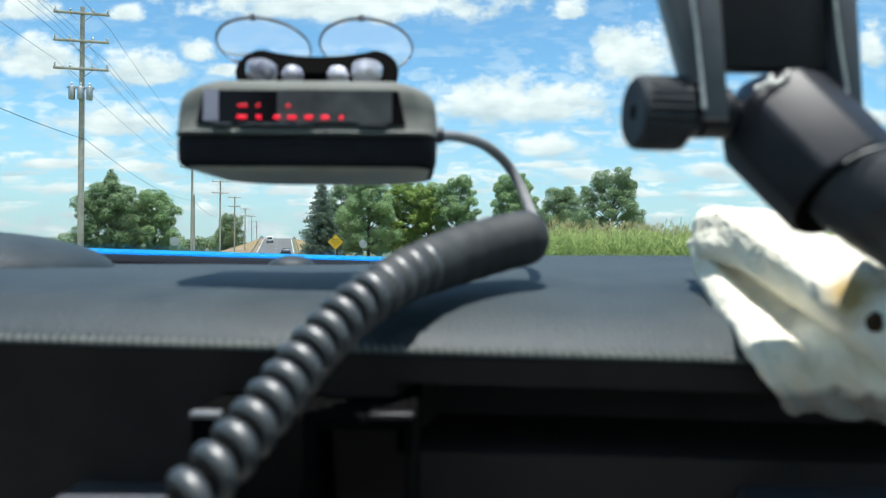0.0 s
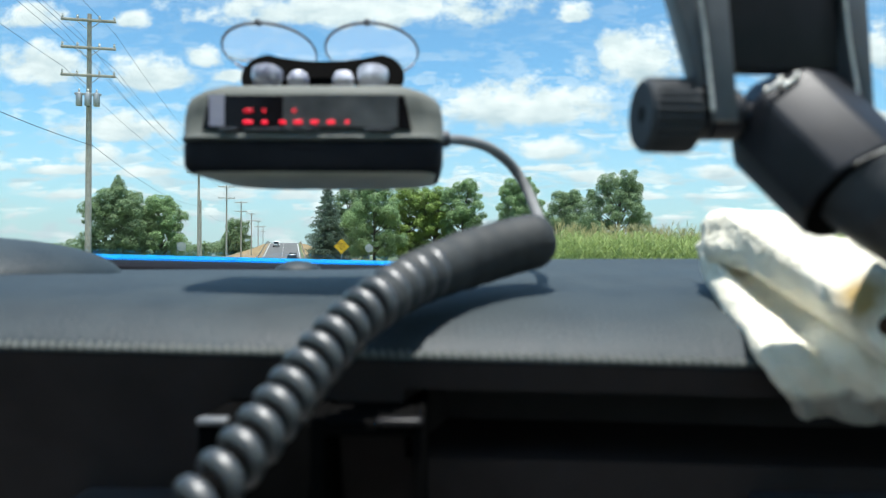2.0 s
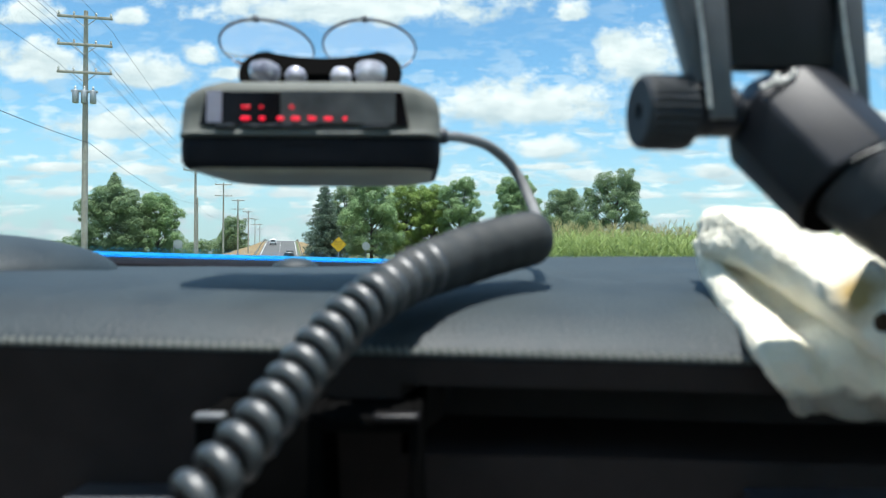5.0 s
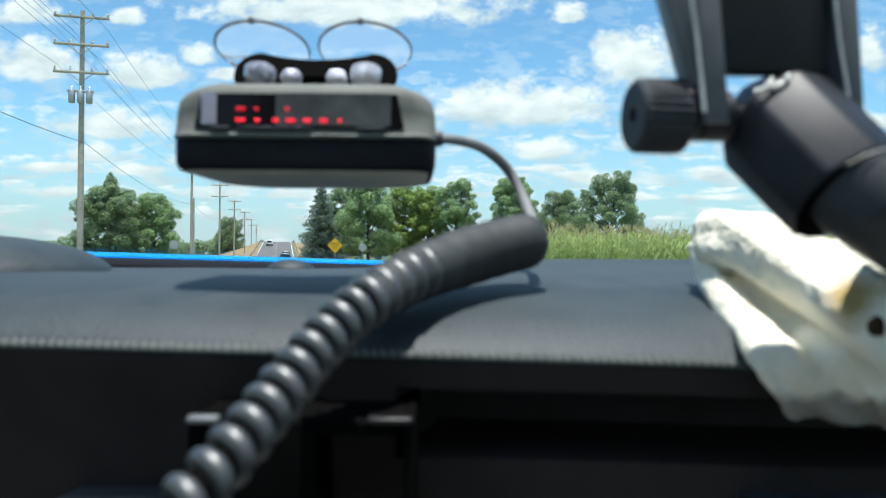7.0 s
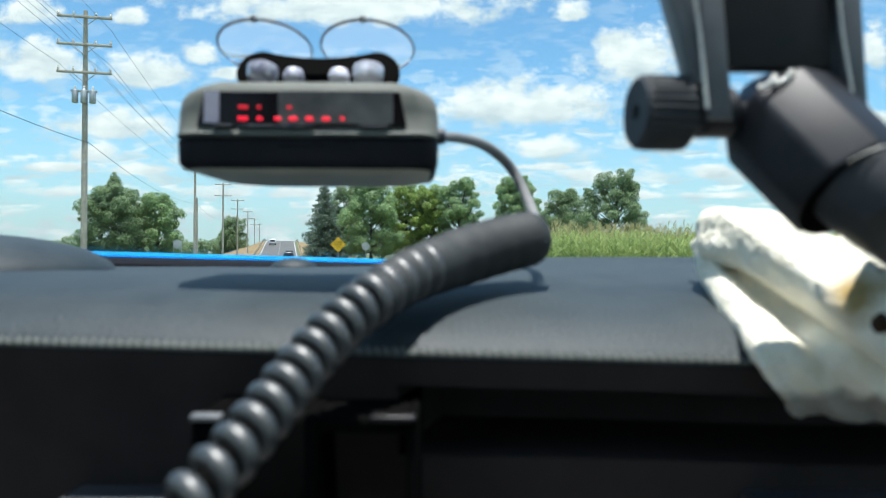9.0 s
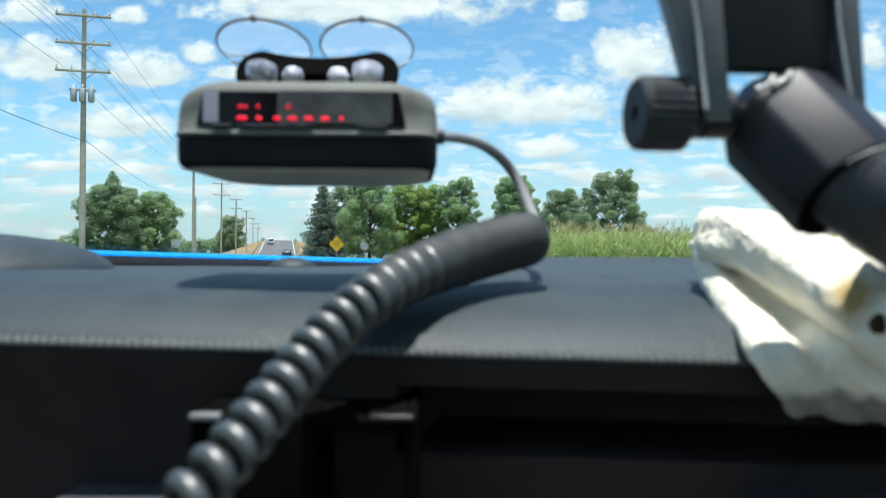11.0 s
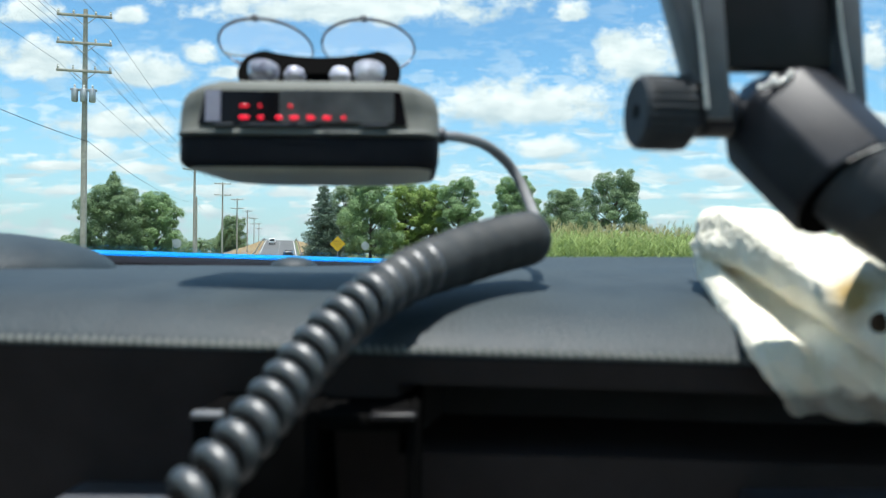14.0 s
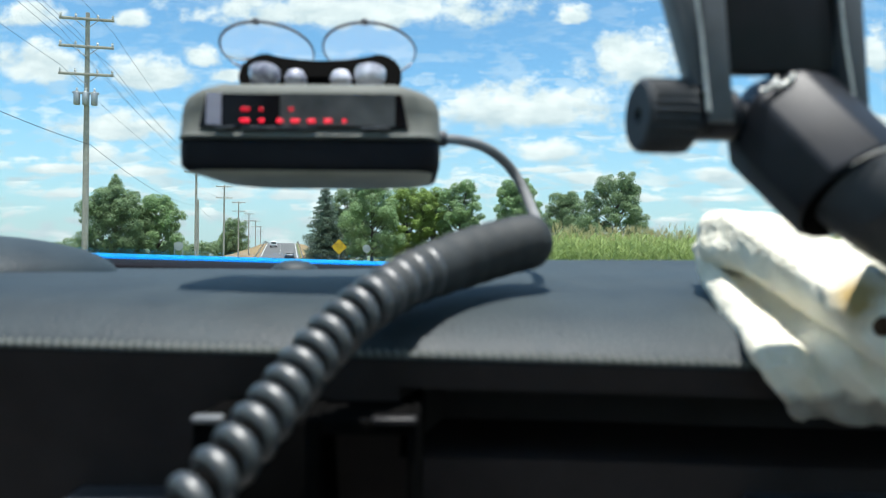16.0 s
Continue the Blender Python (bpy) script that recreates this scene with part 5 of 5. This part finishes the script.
def build_mount():
    """A folding arm mount: two side plates, a black block, a ribbed knob and an eight-sided arm."""
    mount = thing("arm_mount", (0.1314, 0.1800, 1.1842), "charcoal plastic folding arm mount with a ribbed knob", "device mount")
    d = 0.22005
    pivot_z = 1.2452
    def plate(xa, xb, xc, xd, z_top, z_low, y0, y1, mat, name):
        """A side plate that narrows downwards: xa-xb wide at the top, xc-xd at the foot."""
        bm = bmesh.new()
        out = [(xa, z_top), (xb, z_top), (xd, z_low), (xc, z_low)]
        prism(bm, out, pose(0, y0, 0), y1 - y0, 0.000978)
        return part(name, bm, mat, mount)
    z_high = 1.3017
    plate(0.0638, 0.0796, 0.0773, 0.0838, z_high, 1.2526, 0.21842, 0.2290, MOUNT_GREY, "side_plate")
    plate(0.0768, 0.0838, 0.0807, 0.0887, z_high, 1.2412, 0.21638, 0.21883, MOUNT_GREY, "flange")
    plate(0.1196, 0.1276, 0.1269, 0.1315, z_high, 1.2412, 0.21842, 0.23635, MOUNT_GREY, "side_plate")
    bm = bmesh.new()
    tube(bm, [Vector((0.0737, 0.2160, 1.2998)), Vector((0.0782, 0.2161, 1.2672)), Vector((0.0803, 0.2161, 1.2444))], [0.00042, 0.00055, 0.00060], 8, uneven=0.7)
    part("worn_edge", bm, WORN, mount, "bright worn edge")
    bm = bmesh.new()
    tube(bm, [Vector((0.1192, 0.2176, 1.2995)), Vector((0.1226, 0.2176, 1.2675)), Vector((0.1266, 0.2176, 1.2430))], [0.0003, 0.0005, 0.0005], 8, uneven=0.5)
    part("worn_edge", bm, WORN, mount, "bright worn edge")
    bm = bmesh.new()
    box(bm, (0.0849, 0.22168, 1.2582), (0.1220, 0.2285, z_high), 0.000978)
    part("block", bm, BLOCK, mount, "matt black block between the plates")
    bm = bmesh.new()
    box(bm, (0.1174, 0.2340, 1.2489), (0.1347, 0.2440, 1.2658), 0.001)
    part("stop", bm, BLACK, mount)
    bm = bmesh.new()
    lathe(bm, [(0.00326, -0.01304), (0.00489, -0.012632), (0.00489, 0.012632), (0.00326, 0.01304)], Matrix.Translation((0.0922, d + 0.00652, pivot_z)) @ pose(0, 0, 0, 0, 90, 0), 16)
    part("pivot", bm, MOUNT, mount)
    # knob with ribs
    bm = bmesh.new()
    km = Matrix.Translation((0.0679, 0.22739, pivot_z)) @ pose(0, 0, 0, 0, 90, 6)
    ribs, pr = 26, [(0.002445, -0.0036675, 0), (0.002608, -0.006357, 0), (0.010432, -0.006683, 0), (0.011654, -0.005542, 0), (0.011899, -0.004075, 1), (0.01198, 0.0069275, 1), (0.011654, 0.009128, 0), (0.00978, 0.00978, 0), (0.0077425, 0.010188, 0), (0.0077425, 0.01467, 0)]
    rings = []
    for r, h, ribbed in pr:
        ring = []
        for k in range(ribs * 4):
            a = 2 * math.pi * k / (ribs * 4)
            q = r - (0.000978 if ribbed and k % 4 in (0, 1) else 0)
            ring.append(bm.verts.new(km @ Vector((q * math.cos(a), q * math.sin(a), h))))
        rings.append(ring)
    for a, b in zip(rings, rings[1:]):
        for k in range(len(a)):
            bm.faces.new((a[k], a[(k + 1) % len(a)], b[(k + 1) % len(a)], b[k]))
    bm.faces.new(list(reversed(rings[0])))
    bm.faces.new(rings[-1])
    part("knob", bm, KNOB, mount, "ribbed tightening knob with a hex socket")
    bm = bmesh.new()
    lathe(bm, [(0.00489, -0.00489), (0.007987, -0.004075), (0.007987, 0.00489), (0.0061125, 0.00652)], Matrix.Translation((0.0869, 0.22739, pivot_z)) @ pose(0, 0, 0, 0, 90, 0), 24)
    part("washer", bm, MOUNT, mount)
    # eight-sided sleeve, a black disc painting its hollow's shade, and the round tube that slides in it
    a, b = Vector((0.1062, 0.2410, 1.2540)), Vector((0.1220, 0.2110, 1.2186))
    ax = (b - a).normalized()
    bm = bmesh.new()
    tube(bm, [a - ax * 0.003, a + ax * 0.001, a + ax * 0.013, b], [0.0050, 0.0100, 0.0208, 0.0192], 8, spin=radians(22.5))
    bmesh.ops.bevel(bm, geom=bm.edges[:], offset=0.0016, segments=3, profile=0.5, affect="EDGES")
    part("arm", bm, MOUNT, mount, "eight-sided arm sleeve")
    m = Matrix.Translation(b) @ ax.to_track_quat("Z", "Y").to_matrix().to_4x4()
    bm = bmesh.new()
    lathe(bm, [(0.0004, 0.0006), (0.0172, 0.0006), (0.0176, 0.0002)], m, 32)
    part("mouth_shade", bm, BLACK, mount, "black disc for the shade in the sleeve's mouth")
    e = out_from_eye((0.1804, 0.2250, 1.1803), 1 / NEARER).translation
    bm = bmesh.new()
    q = b - ax * 0.004 + Vector((0.0035, 0, 0.0030))
    tube(bm, smooth_path([b - ax * 0.004 + Vector((0.002, 0, 0.002)), b + ax * 0.004 + Vector((0.002, 0, 0.002)), q.lerp(e, 0.45), e], 5), 0.0142, 40)
    part("inner_tube", bm, KNOB, mount, "round black inner tube")
    bm = bmesh.new()
    ring = [m @ Vector((0.0184 * math.cos(2 * math.pi * k / 40), 0.0184 * math.sin(2 * math.pi * k / 40), 0.0004)) for k in range(40)]
    # only the worn arc that faces the light is bright, a painted highlight
    lit = max(range(40), key=lambda k: (ring[k] - b).dot(Vector((-0.25, -0.5, 0.85))))
    ring = [ring[(lit + k) % 40] for k in range(-4, 4)]
    tube(bm, ring, [0.0001 + 0.00014 * math.sin(math.pi * k / 7) for k in range(8)], 6, uneven=0.6)
    part("worn_lit_rim", bm, WORN, mount, "worn rim, brightened on its lit side only")
    bm = bmesh.new()
    for dx, dz in ((0.0, 0.0), (0.0052, 0.0014)):
        c = Vector((0.0985 + dx, 0.2160, 1.2516 + dz))
        tube(bm, smooth_path([c + Vector((-0.0026, 0, -0.0008)), c, c + Vector((0.0022, 0, 0.0020)), c + Vector((0.0030, 0.001, 0.0034))], 4), 0.0008, 8, wide=0.7, uneven=0.3)
    part("catch", bm, WORN, mount, "small bright steel catch")
    bm = bmesh.new()
    lathe(bm, [(0.019, -0.002), (0.021, 0.002), (0.021, 0.016), (0.019, 0.018)], Matrix.Translation(e) @ pose(0, 0, 0, -90, 0, 0), 32)
    part("foot", bm, MOUNT, mount, "round foot on the dashboard")
    # it stands nearer than drawn above, and is smaller by as much
    mount.matrix_basis = out_from_eye(mount.location, NEARER) @ Matrix.Diagonal((NEARER, NEARER, NEARER, 1))


def build_cloth():
    """A folded white cotton rag lying on the dash and hanging over its edge."""
    rag = thing("cotton_rag", (0.1058, 0.2087, 1.1734), "folded white cotton rag with a tan stain", "cloth")

    def ruffle(q, big=0.0011, small=0.0004):
        n = Vector((noise.noise(q * 100), noise.noise(q * 75 + Vector((7, 0, 0))), noise.noise(q * 75 + Vector((0, 9, 0)))))
        fuzz = Vector((noise.noise(q * 820), noise.noise(q * 820 + Vector((3, 0, 0))), noise.noise(q * 820 + Vector((0, 5, 0)))))
        return q + fuzz * 0.0006 + n * big + Vector((0.6, 0.6, 1)) * small * noise.noise(q * 380)

    # the flap: a thick soft pad between two edge lines
    left = smooth_path([Vector(p) for p in ((0.0950, 0.2720, 1.2039), (0.0909, 0.2500, 1.1916), (0.0907, 0.2240, 1.1782), (0.0872, 0.2050, 1.1748), (0.0876, 0.1985, 1.1699), (0.0961, 0.2030, 1.1599), (0.1007, 0.2065, 1.1546))], 22)
    right = smooth_path([Vector(p) for p in ((0.1166, 0.2680, 1.2064), (0.1277, 0.2480, 1.1941), (0.1368, 0.2270, 1.1828), (0.1323, 0.2060, 1.1770), (0.1354, 0.1985, 1.1699), (0.1482, 0.2030, 1.1587), (0.1557, 0.2065, 1.1514))], 22)
    bm = bmesh.new()
    rows, cols = len(left), 90
    sheets = []
    for face in (1, -1):
        grid = []
        for i in range(rows):
            t = i / (rows - 1)
            row = []
            for k in range(cols):
                s = k / (cols - 1)
                p = left[i].lerp(right[i], s)
                rim = min(1, min(s, 1 - s) / 0.09) * 0.5 + 0.5
                puff = math.sqrt(max(0, 1 - (1 - min(1, min(s, 1 - s) / 0.10)) ** 2)) * math.sqrt(max(0, 1 - (1 - min(1, min(t, 1 - t) / 0.07)) ** 2))
                across = (right[i] - left[i]).normalized()
                along = (left[min(i + 1, rows - 1)] - left[max(i - 1, 0)]).normalized()
                out = along.cross(across).normalized()
                out = -out if out.y > 0 else out
                fold = 0.0016 * math.sin(9 * s + 3 * t) + 0.0012 * math.sin(21 * s - 5 * t)
                q = p + out * face * puff * (0.0040 + (fold if face > 0 else 0))
                row.append(bm.verts.new(ruffle(q)))
            grid.append(row)
        sheets.append(grid)
    for n, grid in enumerate(sheets):
        for ra, rb in zip(grid, grid[1:]):
            for k in range(cols - 1):
                f = (ra[k], ra[k + 1], rb[k + 1], rb[k])
                bm.faces.new(f if n else tuple(reversed(f)))
    bmesh.ops.remove_doubles(bm, verts=bm.verts[:], dist=0.0002)
    part("draped_flap", bm, COTTON, rag)

    def soft_roll(points, thick, near=1.0):
        """A soft, lobed roll of cloth along the points."""
        over = smooth_path([out_from_eye(p, near).translation for p in points], 24)
        n, seg = len(over), 80
        fr = frames_along(over)
        bm = bmesh.new()
        rings = []
        for i, p in enumerate(over):
            t = i / (n - 1)
            r = near * thick * (0.865 + 0.135 * min(1, t * 2.2)) * math.sqrt(max(0.05, min(1, t / 0.09 + 0.04)))
            u, w = fr[i][1], fr[i][2]
            ring = []
            for k in range(seg):
                a = 2 * math.pi * k / seg
                lobe = 1 + 0.07 * math.sin(3 * a + 5 * t) + 0.05 * math.sin(5 * a - 9 * t)
                ring.append(bm.verts.new(ruffle(p + (u * math.cos(a) * 1.06 + w * math.sin(a) * 0.92) * r * lobe)))
            rings.append(ring)
        for ra, rb in zip(rings, rings[1:]):
            for k in range(seg):
                bm.faces.new((ra[k], ra[(k + 1) % seg], rb[(k + 1) % seg], rb[k]))
        bm.faces.new(list(reversed(rings[0])))
        bm.faces.new(rings[-1])
        return bm

    part("back_fold", soft_roll(((0.1330, 0.2500, 1.1950), (0.1450, 0.2500, 1.1975), (0.1600, 0.2480, 1.1985), (0.1760, 0.2440, 1.1940), (0.1900, 0.2400, 1.1880)), 0.0095), COTTON, rag)
    bm = soft_roll(((0.0948, 0.2620, 1.2046), (0.1006, 0.2520, 1.2060), (0.1055, 0.2360, 1.2030), (0.1107, 0.2150, 1.1952), (0.1150, 0.1960, 1.1875), (0.1184, 0.1820, 1.1806), (0.1229, 0.1740, 1.1748)), 0.0104, 0.99)
    part("rolled_fold", bm, COTTON, rag)
    bm = bmesh.new()
    lathe(bm, [(0.0003, 0.0010), (0.0013, 0.0008), (0.0021, 0.0), (0.0018, -0.002)], Matrix.Translation((0.1088, 0.1754, 1.1833)) @ pose(0, 0, 0, 70, 20, 0) @ Matrix.Diagonal((1, 1.3, 1, 1)), 20)
    part("burn_mark", bm, SCORCH, rag, "dark brown scorched spot")


build_dashboard()
build_body()
build_shell()
build_detector()
build_cord()
build_socket_clip()
build_mount()
build_cloth()
